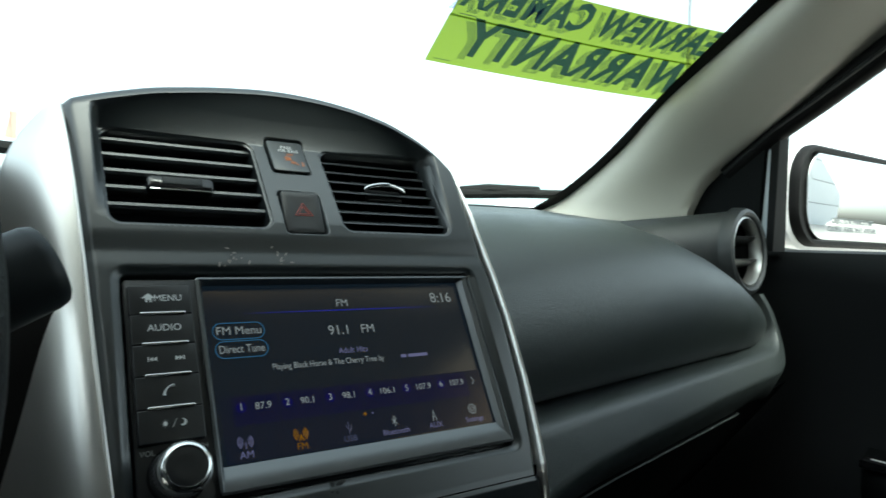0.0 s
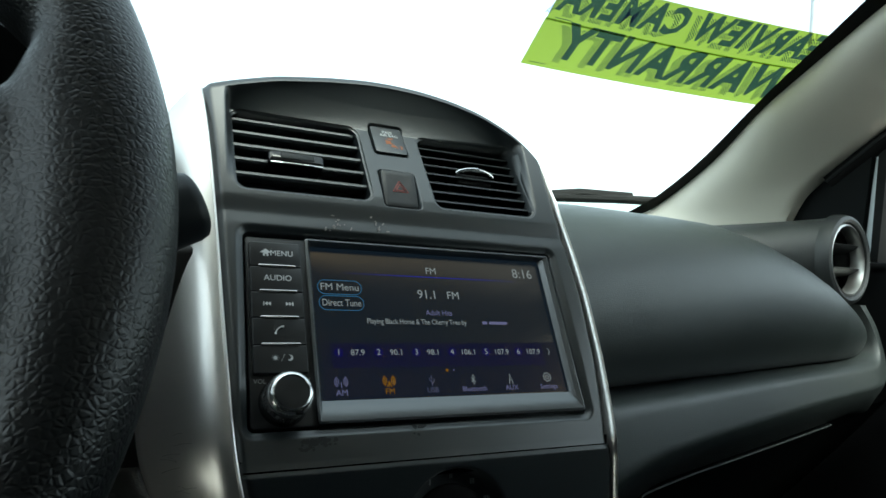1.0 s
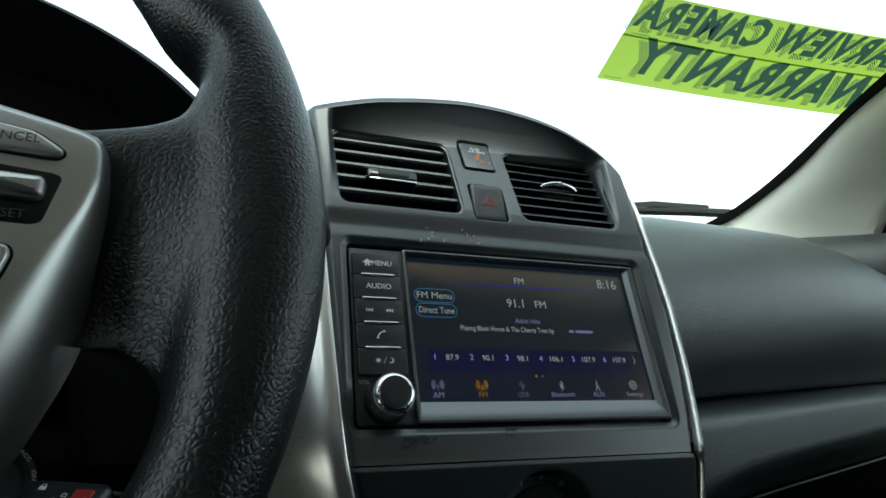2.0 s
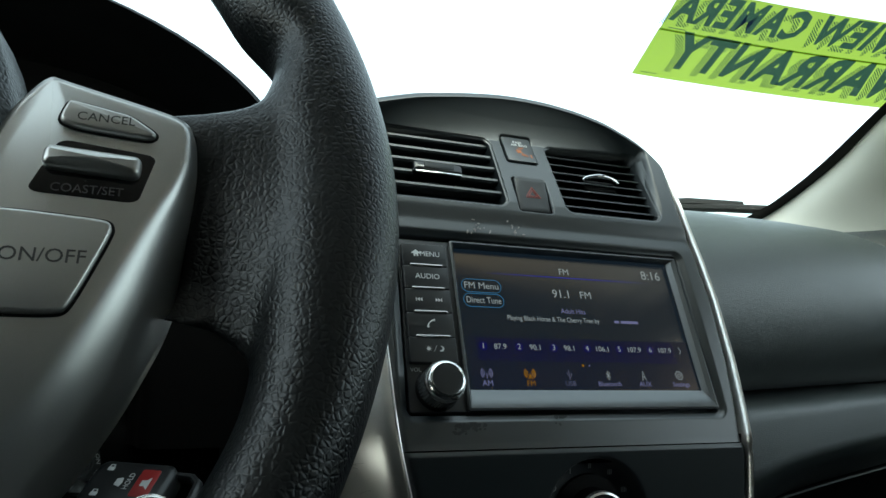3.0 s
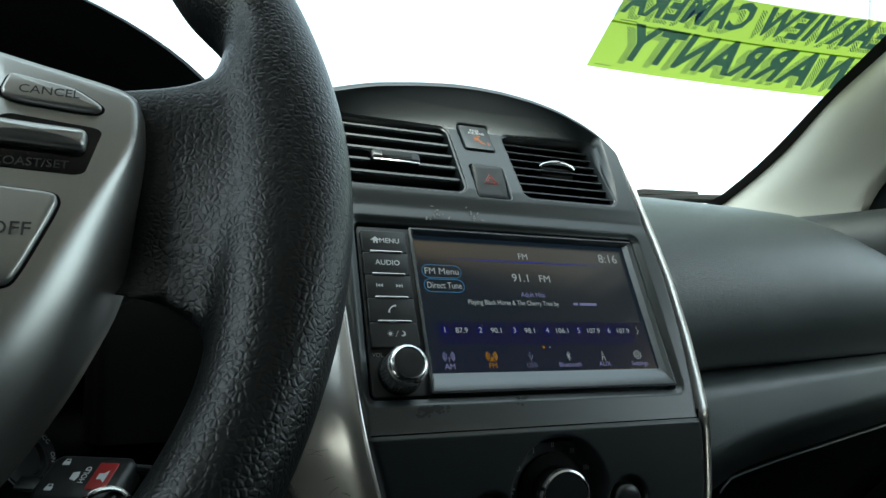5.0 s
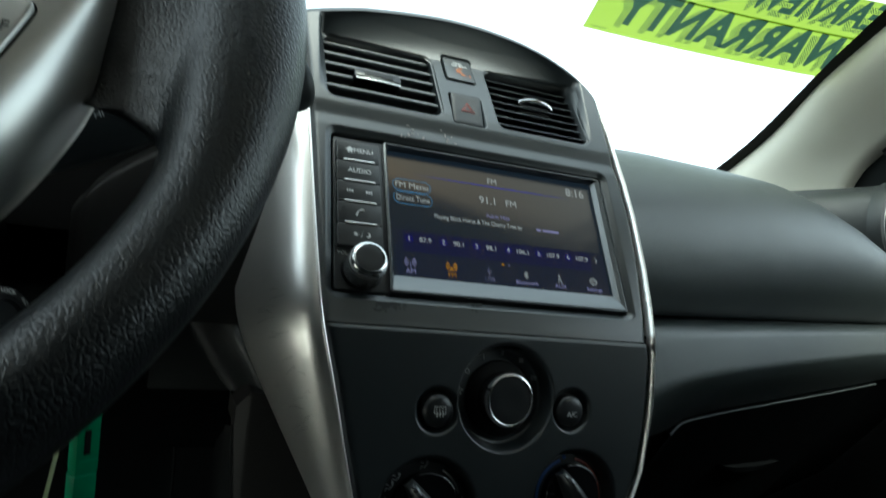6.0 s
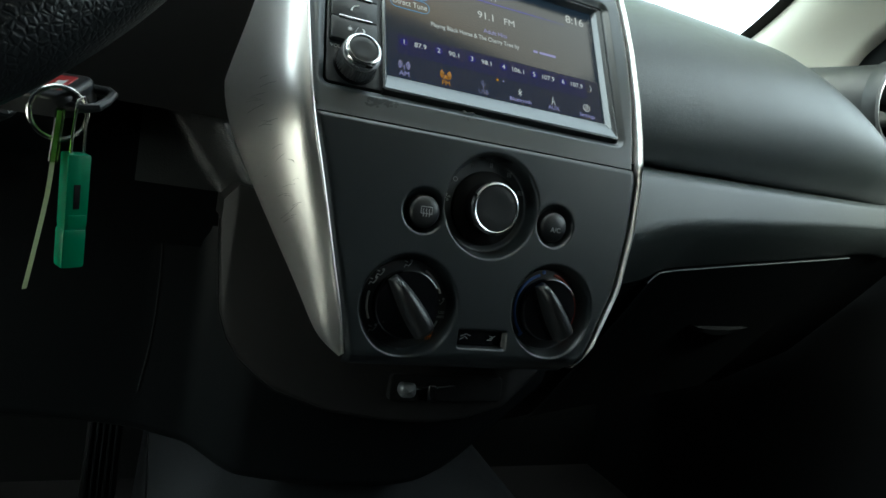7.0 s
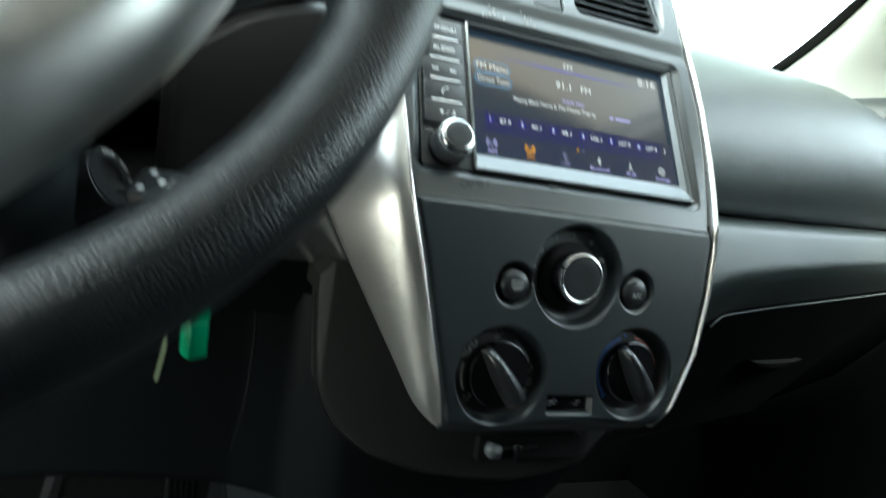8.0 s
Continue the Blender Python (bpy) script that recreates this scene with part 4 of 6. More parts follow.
for p, q in (((-0.0092, 0.0743), (-0.0042, 0.0712)), ((-0.0052, 0.0743), (-0.0088, 0.0712)), ((-0.0055, 0.0705), (-0.0035, 0.0685)), ((-0.0035, 0.0705), (-0.0015, 0.0680)), ((-0.0035, 0.0705), (-0.0060, 0.0690))):
    tube([on_ind(Vector((*p, TILTF + 0.0002))), on_ind(Vector((*q, TILTF + 0.0002)))], 0.00018, 5, bm)
part("symbol", bm, M_LAMP, ind, "glowing amber airbag symbol")

haz = thing("hazard_button", CON, "black square hazard light button with a red triangle", "button")
part("cap", plate(rrect(-0.0148, 0.0081, 0.0252, 0.0523, 0.002), -0.012, -0.0016, 0.0010, dome=-0.0003), M_BUTTON, haz)
for r in (0.0052, 0.0031):
    tri = [(-0.0030 + r * 1.15 * math.cos(a), 0.0392 + r * math.sin(a), -0.0017) for a in (radians(90), radians(210), radians(330))]
    bm = bmesh.new()
    for a, b in zip(tri, tri[1:] + tri[:1]):
        tube([a, b], 0.00018, 6, bm)
    part("triangle", bm, M_RED, haz, "red triangle outline")

# ---------------------------------------------------------------- head unit
unit = thing("head_unit", CON, "black car radio with a lit touch screen showing an FM station", "car radio")
part("faceplate", plate(rrect(-0.0975, -0.0640, -0.1035, -0.0003, 0.002), -0.012, -0.0055, 0.0006), M_BUTTON, unit)
outer, inner = rrect(-0.0655, 0.0980, -0.1030, -0.0003, 0.0015), rrect(-0.0620, 0.0920, -0.0907, -0.0030, 0.0008)
bm = bmesh.new()
rings(bm, [[(x, y, -0.012) for x, y in outer], [(x, y, -0.0035) for x, y in outer], [(x, y, -0.0030) for x, y in inset(outer, 0.0012)],
           [(x, y, -0.0042) for x, y in rrect(-0.0632, 0.0942, -0.0965, -0.0020, 0.001)], [(x, y, -0.0072) for x, y in inner], [(x, y, -0.012) for x, y in inner]], False, False)
part("bezel", bm, M_BEZEL, unit, "dark grey bevelled frame", angle=25)
SZ = -0.0078
screen = part("screen", plate(rrect(-0.0622, 0.0922, -0.0909, -0.0028, 0.0008), -0.011, SZ, 0.0002), M_LCD, unit, "glossy dark display, lit")
LZ = SZ + 0.00008
SK = 0.0012 / 0.155


def lcd_bar(nm, x0, x1, y0, y1, mat, lift=0.0, r=0.0003, label=""):
    return part(nm, plate(rrect(x0, x1, y0, y1, r, 3), SZ - 0.0004, LZ + lift, 0.00003), mat, screen, label, smooth=False)


lcd_bar("tint_band", -0.0600, 0.0905, -0.0900, -0.0590, M_LCDBAND)
for i in range(6):
    xa = -0.0545 + 0.0225 * i
    lcd_bar("station_cell", xa, xa + 0.0219, -0.0735, -0.0600, M_LCDCELL, 0.00003)
    part("number_disc", plate(circle(xa + 0.0040, -0.0650, 0.0026, 20), SZ - 0.0003, LZ + 0.00006, 0.00002), M_LCDDISC, screen, smooth=False)
    writing("number", "123456"[i], 0.0048, xa + 0.0040, -0.0650, LZ + 0.00008, M_LCDWHITE, screen, depth=0.00004)
    writing("frequency", ("87.9", "90.1", "98.1", "106.1", "107.9", "107.9")[i], 0.0047, xa + 0.0145, -0.0652, LZ + 0.00008, M_LCDWHITE, screen, depth=0.00004)
bm = bmesh.new()
tube([(0.0835, -0.0628, LZ), (0.0848, -0.0650, LZ), (0.0835, -0.0672, LZ)], 0.00022, 5, bm)
part("arrow", bm, M_LCDWHITE, screen)
writing("lettering", "FM", 0.0060, 0.0117, -0.0142, LZ, M_LCDWHITE, screen, depth=0.00004)
writing("clock", "8:16", 0.0090, 0.0775, -0.0128, LZ, M_LCDWHITE, screen, depth=0.00004)
rows = [[(-0.045 + 0.12 * q, -0.0182 - 0.00030 * math.sin(math.pi * q), LZ), (-0.045 + 0.12 * q, -0.0182 + 0.00030 * math.sin(math.pi * q), LZ)] for q in np.linspace(0, 1, 20)]
part("rule", loft(rows), M_LCDLINE, screen, smooth=False)
writing("frequency", "91.1", 0.0077, 0.0070, -0.0298, LZ, M_LCDWHITE, screen, depth=0.00004)
writing("lettering", "FM", 0.0070, 0.0240, -0.0298, LZ, M_LCDWHITE, screen, depth=0.00004)
for yy, s, x0, x1 in ((-0.0272, "FM Menu", -0.0590, -0.0338), (-0.0366, "Direct Tune", -0.0588, -0.0333)):
    o = rrect(x0, x1, yy - 0.0042, yy + 0.0042, 0.0041, 7)
    bm = bmesh.new()
    tube([(a, b, LZ) for a, b in o], 0.0002, 5, bm, closed=True)
    part("button_ring", bm, M_LCDRING, screen)
    writing("lettering", s, 0.0060 if s[0] == "F" else 0.0058, (x0 + x1) / 2, yy, LZ, M_LCDWHITE, screen, depth=0.00004, squeeze=1.0 if s[0] == "F" else 0.78)
writing("lettering", "Adult Hits", 0.0046, 0.0128, -0.0412, LZ, M_LCDDIM, screen, depth=0.00004, squeeze=0.9)
writing("lettering", "Playing Black Horse & The Cherry Tree by", 0.0045, -0.0327, -0.0470, LZ, M_LCDWHITE, screen, depth=0.00004, align="LEFT", squeeze=0.80)
for x0, x1 in ((0.0408, 0.0442), (0.0455, 0.0582)):
    lcd_bar("text_bar", x0, x1, -0.0477, -0.0459, M_LCDDIM)
part("page_dot", plate(circle(0.0117, -0.0757, 0.0009, 14), SZ - 0.0003, LZ + 0.00006, 0.00002), M_LCDAMBER, screen, smooth=False)
part("page_dot", plate(circle(0.0160, -0.0757, 0.0005, 12), SZ - 0.0003, LZ + 0.00006, 0.00002), M_LCDDIM, screen, smooth=False)


def lcd_line(nm, paths, mat, r=0.00018):
    bm = bmesh.new()
    for p in paths:
        tube([(a, b, LZ + 0.00004) for a, b in p], r, 5, bm)
    return part(nm, bm, mat, screen)


def arc_pts(cx, cy, r, a0, a1, n=8):
    return [(cx + r * math.cos(radians(a)), cy + r * math.sin(radians(a))) for a in np.linspace(a0, a1, n)]


for cx, s, mat, sz in ((-0.0507, "AM", M_LCDDIM, 0.0046), (-0.0241, "FM", M_LCDAMBER, 0.0046), (0.0012, "USB", M_LCDOFF, 0.0042), (0.0275, "Bluetooth", M_LCDDIM, 0.0040), (0.0523, "AUX", M_LCDDIM, 0.0042), (0.0785, "Settings", M_LCDDIM, 0.0040)):
    writing("lettering", s, sz, cx, -0.0868, LZ + 0.00004, mat, screen, depth=0.00004)
    cy = -0.0815
    if s in ("AM", "FM"):
        paths = [arc_pts(cx, cy + 0.0006, r, -50, 50) for r in (0.0016, 0.0026, 0.0035)] + [arc_pts(cx, cy + 0.0006, r, 130, 230) for r in (0.0016, 0.0026, 0.0035)] + [[(cx, cy + 0.0006), (cx, cy - 0.0026)]]
        if s == "FM":
            paths += [[(cx, cy), (cx - 0.0014, cy - 0.0028)], [(cx, cy), (cx + 0.0014, cy - 0.0028)]]
    elif s == "USB":
        paths = [[(cx, cy - 0.003), (cx, cy + 0.003)], [(cx, cy - 0.0018), (cx + 0.0014, cy - 0.0004), (cx + 0.0014, cy + 0.0012)], [(cx, cy - 0.0006), (cx - 0.0014, cy + 0.0006), (cx - 0.0014, cy + 0.0018)]]
    elif s == "Bluetooth":
        paths = [[(cx - 0.0014, cy - 0.0013), (cx + 0.0014, cy + 0.0013), (cx, cy + 0.0028), (cx, cy - 0.0028), (cx + 0.0014, cy - 0.0013), (cx - 0.0014, cy + 0.0013)]]
    elif s == "AUX":
        paths = [[(cx - 0.0012, cy - 0.003), (cx, cy + 0.003), (cx + 0.0012, cy - 0.003)], [(cx - 0.0008, cy - 0.0008), (cx + 0.0008, cy - 0.0008)]]
    else:
        gear = []
        for i in range(32):
            r = 0.0028 if (i // 2) % 2 else 0.0022
            gear.append((cx + r * math.cos(2 * math.pi * i / 32), cy + 0.0004 + r * math.sin(2 * math.pi * i / 32)))
        paths = [gear + gear[:1], arc_pts(cx, cy + 0.0004, 0.0011, 0, 360, 13)]
    lcd_line("icon", paths, mat if s not in ("Bluetooth", "AUX", "Settings") else M_LCDWHITE, 0.0003 if s == "FM" else 0.0002)

# column of five buttons with bright bars
BZ = -0.0020
for i in range(5):
    yt = -0.0050 - 0.0145 * i
    b = part("button", plate(rrect(-0.0960, -0.0690, yt - 0.0143, yt, 0.0006, 3), -0.010, BZ, 0.0005), M_BUTTON, unit)
    if i < 4:
        part("chrome_bar", plate(rrect(-0.0918, -0.0722, yt - 0.0146, yt - 0.0134, 0.0005, 3), -0.004, BZ + 0.0009, 0.0004), M_CHROME, b, "thin bright bar")
    yc = yt - 0.0066
    if i == 0:
        writing("lettering", "MENU", 0.0045, -0.0792, yc, BZ + 0.0001, M_PRINT, b)
        hs = [(-0.0907, yc + 0.0002), (-0.0890, yc + 0.0002), (-0.0890, yc - 0.0018), (-0.0880, yc - 0.0018), (-0.0880, yc - 0.0006), (-0.0872, yc - 0.0006), (-0.0872, yc - 0.0018), (-0.0862, yc - 0.0018), (-0.0862, yc + 0.0002), (-0.0845, yc + 0.0002), (-0.0876, yc + 0.0026)]
        part("house_symbol", plate(hs[::-1][::-1], BZ - 0.0005, BZ + 0.0001, 0.00002), M_PRINT, b, smooth=False)
    elif i == 1:
        writing("lettering", "AUDIO", 0.0046, -0.0818, yc, BZ + 0.0001, M_PRINT, b)
    elif i == 2:
        bm = bmesh.new()
        for cx, sg in ((-0.0878, -1), (-0.0768, 1)):
            for o in (0.0, 0.0016):
                x0 = cx - sg * 0.0016 + sg * o
                pts = [(x0, yc + 0.0011), (x0, yc - 0.0011), (x0 + sg * 0.0015, yc)]
                if sg < 0:
                    pts = pts[::-1]
                plate(pts, BZ - 0.0003, BZ + 0.0001, 0.00001, bm)
            x0 = cx + sg * 0.0017
            plate(rrect(min(x0, x0 + sg * 0.0005), max(x0, x0 + sg * 0.0005), yc - 0.0011, yc + 0.0011, 0.0001, 1), BZ - 0.0003, BZ + 0.0001, 0.00001, bm)
        part("track_symbol", bm, M_PRINT, b, smooth=False)
    elif i == 3:
        pts = [(-0.0845, yc - 0.0022), (-0.0842, yc - 0.0006), (-0.0832, yc + 0.0008), (-0.0818, yc + 0.0018), (-0.0802, yc + 0.0020)]
        bm = tube([(a, c, BZ + 0.0001) for a, c in pts], [0.0007, 0.0004, 0.0003, 0.0004, 0.0007], 6)
        part("phone_symbol", bm, M_PRINT, b)
    else:
        bm = bmesh.new()
        plate(circle(-0.0852, yc, 0.0010, 14), BZ - 0.0003, BZ + 0.0001, 0.00001, bm)
        for a in range(8):
            t = a * math.pi / 4
            tube([(-0.0852 + r * math.cos(t), yc + r * math.sin(t), BZ + 0.0001) for r in (0.0013, 0.0018)], 0.0001, 4, bm)
        tube([(-0.0823, yc - 0.0018, BZ + 0.0001), (-0.0805, yc + 0.0018, BZ + 0.0001)], 0.00012, 4, bm)
        moon = arc_pts(-0.0780, yc, 0.0016, -130, 100, 14) + arc_pts(-0.0786, yc + 0.0003, 0.0012, 85, -110, 10)
        plate(moon, BZ - 0.0003, BZ + 0.0001, 0.00001, bm)
        part("day_night_symbol", bm, M_PRINT, b, smooth=False)
writing("lettering", "VOL", 0.0032, -0.0925, -0.0805, -0.0053, M_DIMPRINT, unit)
writing("lettering", "PUSH", 0.0030, -0.0712, -0.0802, -0.0053, M_DIMPRINT, unit)
bm = bmesh.new()
tube([(a, b, -0.0054) for a, b in arc_pts(-0.0700, -0.0850, 0.0013, 120, 420, 12)], 0.00018, 5, bm)
tube([(-0.0700, -0.0850, -0.0054), (-0.0700, -0.0832, -0.0054)], 0.00018, 5, bm)
part("power_symbol", bm, M_DIMPRINT, unit)
KX, KY = -0.0814, -0.0908
knob = part("volume_knob", lathe([(0.0124, -0.008), (0.0122, -0.005), (0.0116, -0.004), (0.0110, -0.002)], 56, KX, KY), M_GLOSS, unit, "round knob with a chrome ring and knurled skirt")
bm = bmesh.new()
n = 84
prof = []
for z, r in ((-0.004, 0.0112), (-0.003, 0.0114), (0.0044, 0.0110), (0.0054, 0.0106)):
    prof.append([(KX + (r + (0.00025 if i % 2 else -0.0001)) * math.cos(2 * math.pi * i / n), KY + (r + (0.00025 if i % 2 else -0.0001)) * math.sin(2 * math.pi * i / n), z) for i in range(n)])
rings(bm, prof)
part("skirt", bm, M_BEZEL, knob, "ribbed dark skirt", angle=20)
part("ring", lathe([(0.0104, 0.0050), (0.0110, 0.0058), (0.0112, 0.0070), (0.0109, 0.0088), (0.0102, 0.0106), (0.0093, 0.0116), (0.0084, 0.0119), (0.0080, 0.0114), (0.0079, 0.0102)], 64, KX, KY, cap0=False, cap1=False), M_RING, knob, "bright chrome ring")
part("cap", lathe([(0.0081, 0.0098), (0.0079, 0.0111), (0.0070, 0.0114), (0.0040, 0.0113), (0.0005, 0.0112)], 48, KX, KY), M_BUTTON, knob)
part("notch", box(KX + 0.0012, KX + 0.0048, KY - 0.0106, KY - 0.0092, 0.0092, 0.0112, 0.0004), M_GLOSS, knob)
# ---------------------------------------------------------------- heating controls
def dot_marks(bm, paths, z, r=0.00022):
    for p in paths:
        tube([(a, b, z) for a, b in p], r, 5, bm)
    return bm


fan = thing("fan_knob", LOW @ Matrix.Translation((0.0080, -0.0388, -0.0035)), "round black fan speed knob with a chrome ring", "knob", "heater knobs")
# Rubber black on the base deepens the shade inside the bowl.
part("base", lathe([(0.0225, -0.0085), (0.0222, -0.0055), (0.0205, -0.0045), (0.0175, -0.0038)], 56), M_RUBBER, fan)
part("body", lathe([(0.0158, -0.0120), (0.0156, 0.001), (0.0150, 0.004), (0.0148, 0.0055)], 56), M_GLOSS, fan)
part("ring", lathe([(0.0150, 0.0036), (0.0157, 0.0048), (0.0158, 0.0062), (0.0152, 0.0076), (0.0142, 0.0082), (0.0135, 0.0080), (0.0132, 0.0070)], 64, cap0=False, cap1=False), M_RING, fan, "bright chrome ring")
part("cap", lathe([(0.0138, 0.0060), (0.0136, 0.0073), (0.0120, 0.0076), (0.0070, 0.0074), (0.0005, 0.0072)], 56), M_BUTTON, fan)
part("notch", box(-0.0150, -0.0136, 0.0052, 0.0070, 0.0055, 0.0084, 0.0003), M_GLOSS, fan)
for s, a in (("O", 146), ("I", 116), ("II", 88), ("III", 58), ("IIII", 28)):
    writing("lettering", s, 0.0042, 0.0262 * math.cos(radians(a)), 0.0262 * math.sin(radians(a)), -0.0072, M_DIMPRINT, fan)
bm = bmesh.new()
for a in range(4):
    t = radians(a * 90 + 20)
    plate([(-0.0258 + r * math.cos(t + o), 0.0035 + r * math.sin(t + o)) for r, o in ((0.0003, 0), (0.0022, -0.4), (0.0024, 0.1), (0.0016, 0.5))], -0.0080, -0.0072, 0.00001, bm)
part("fan_symbol", bm, M_DIMPRINT, fan, smooth=False)

for cx, cy, nm, lab in ((-0.0345, -0.0460, "defroster_button", "domed black button with a rear window heater symbol"), (0.0522, -0.0446, "air_conditioning_button", "domed black button lettered for air conditioning")):
    b = thing(nm, LOW @ Matrix.Translation((cx, cy, 0)), lab, "button", "round heater buttons")
    part("cap", lathe([(0.0095, -0.008), (0.0095, -0.0025), (0.0091, -0.0010), (0.0080, 0.0002), (0.0058, 0.0010), (0.003, 0.0013), (0.0004, 0.0014)], 44), M_BUTTON, b)
    if nm[0] == "d":
        bm = bmesh.new()
        dot_marks(bm, [[(-0.0034, -0.0012), (-0.0034, 0.0026), (0.0034, 0.0026), (0.0034, -0.0012), (-0.0034, -0.0012)]] + [[(x, -0.0030), (x + 0.0003, -0.0010), (x - 0.0003, 0.0004), (x, 0.0016)] for x in (-0.0018, 0, 0.0018)], 0.0015, 0.0002)
        part("symbol", bm, M_DIMPRINT, b)
    else:
        writing("lettering", "A/C", 0.0044, 0, -0.0020, 0.0015, M_DIMPRINT, b)


def dial(cx, cy, r, angle, lab, nm):
    k = thing(nm, LOW @ Matrix.Translation((cx, cy, 0)), lab, "knob", "heater knobs")
    part("scale_disc", lathe([(r - 0.004, -0.0105), (r - 0.0045, -0.0090), (r - 0.006, -0.0086), (0.012, -0.0084)], 64), M_BUTTON, k)
    part("body", lathe([(r * 0.66, -0.010), (r * 0.655, -0.004), (r * 0.63, -0.0030), (0.001, -0.0028)], 56), M_GLOSS, k)
    ca, sa = math.cos(radians(angle)), math.sin(radians(angle))
    L = r * 0.64
    bm = bmesh.new()
    loops = []
    for f in np.linspace(-1, 1, 17):
        h = 0.0135 * (1 - 0.55 * ((f + 0.15) / 1.15) ** 4) if f > -0.9 else 0.008
        wd = (0.0060 - 0.0020 * f) * (1 - 0.25 * f * f)
        loop = []
        for q in np.linspace(0, math.pi, 9):
            loop.append((L * f * ca - wd * math.cos(q) * sa, L * f * sa + wd * math.cos(q) * ca, -0.004 + h * math.sin(q) ** 0.55))
        loops.append(loop)
    rings(bm, loops, True, True, closed=True)
    g = part("pointer", bm, M_BUTTON, k, "raised grip bar", angle=50)
    tip = [(L * f * ca, L * f * sa, -0.004 + (0.0137 * (1 - 0.55 * ((f + 0.15) / 1.15) ** 4))) for f in np.linspace(0.70, 0.96, 6)]
    part("tip", tube(tip, [0.0013, 0.0016, 0.0018, 0.0018, 0.0016, 0.0010], 8), M_BEZEL, g, "pale grey pointer tip")
    # Added arc paints the light caught on the dial's rim.
    bm = bmesh.new()
    tube([(r * 0.655 * math.cos(radians(a)), r * 0.655 * math.sin(radians(a)), -0.0030) for a in np.linspace(angle - 95, angle - 20, 14)], 0.0004, 6, bm)
    part("rim_glint", bm, M_BEZEL, k, "thin grey arc standing in for a glint")
    return k


mode = dial(-0.0370, -0.1000, 0.0300, 127, "black air direction dial with pale symbols", "mode_dial")
for a0, a1 in ((20, 62), (165, 205)):
    part("scale_bar", tube([(0.0228 * math.cos(radians(a)), 0.0228 * math.sin(radians(a)), -0.0086) for a in np.linspace(a0, a1, 12)], 0.0008, 6), M_DIMPRINT, mode)
for a in (90, 135, 150, 6, 222):
    bm = bmesh.new()
    cx, cy = 0.0230 * math.cos(radians(a)), 0.0230 * math.sin(radians(a))
    plate(circle(cx + 0.0012, cy + 0.0022, 0.0008, 10), -0.0092, -0.0084, 0.00001, bm)
    dot_marks(bm, [[(cx + 0.0014, cy + 0.0012), (cx - 0.0004, cy - 0.0010), (cx - 0.0022, cy - 0.0004), (cx - 0.0030, cy - 0.0020)], [(cx - 0.0030, cy + 0.0018), (cx - 0.0010, cy + 0.0012)]], -0.0085, 0.0003)
    part("seat_symbol", bm, M_DIMPRINT, mode)
writing("lettering", "USE", 0.0024, 0.0238, -0.0035, -0.0085, M_DIMPRINT, mode)
writing("lettering", "WITH", 0.0024, 0.0238, -0.0062, -0.0085, M_DIMPRINT, mode)
bm = bmesh.new()
tube([(0.0232 * math.cos(radians(a)), 0.0232 * math.sin(radians(a)), -0.0086) for a in (-32, -26, -22)], 0.0006, 6, bm)
part("scale_bar", bm, M_DIMPRINT, mode)
bm = bmesh.new()
dot_marks(bm, [[(0.0148, -0.0180), (0.0185, -0.0180), (0.0198, -0.0150), (0.0138, -0.0150), (0.0148, -0.0180)]] + [[(x, -0.0200), (x + 0.0003, -0.0185), (x, -0.0165)] for x in (0.0155, 0.0168, 0.0181)], -0.0086, 0.0003)
part("defrost_symbol", bm, M_ORANGE, mode, "orange windscreen symbol")

temp = dial(0.0583, -0.0965, 0.0295, 124, "black temperature dial with blue and red arcs", "temperature_dial")
for a0, a1, mat in ((108, 228, M_BLUE), (80, -58, M_RED)):
    bm = bmesh.new()
    tube([(0.0222 * math.cos(radians(a)), 0.0222 * math.sin(radians(a)), -0.0087) for a in np.linspace(a0, a1, 24)], 0.0010, 6, bm)
    part("arc", bm, mat, temp, "blue arc" if mat is M_BLUE else "red arc")
for x, y, mat in ((-0.0165, -0.0168, M_BLUE), (0.0130, -0.0190, M_RED), (-0.004, 0.0232, M_BLUE)):
    part("mark", plate(circle(x, y, 0.0013, 10), -0.0094, -0.0083, 0.0001), mat, temp)

slide = thing("air_slider", LOW, "small recessed slider with faint symbols", "slider")
part("track", plate(rrect(-0.0038, 0.0273, -0.1216, -0.1118, 0.001), -0.008, -0.0045, 0.0003), M_GLOSS, slide)
bm = bmesh.new()
dot_marks(bm, [[(-0.001, -0.1180), (0.002, -0.1160), (0.004, -0.1175)], [(-0.001, -0.1160), (0.003, -0.1145), (0.0055, -0.1155)], [(0.017, -0.1175), (0.020, -0.1175), (0.021, -0.1155), (0.0185, -0.1150)], [(0.0190, -0.1165), (0.0225, -0.1150)]], -0.0044, 0.0002)
part("symbols", bm, M_DIMPRINT, slide)

# ---------------------------------------------------------------- steering wheel
wheel = thing("steering_wheel", WHEEL, "black leather steering wheel with satin silver spoke trims", "steering wheel")
NT, NS = 160, 28
RR, rr = 0.1722, 0.0178
P = np.zeros((NT + 1, NS + 1, 3))
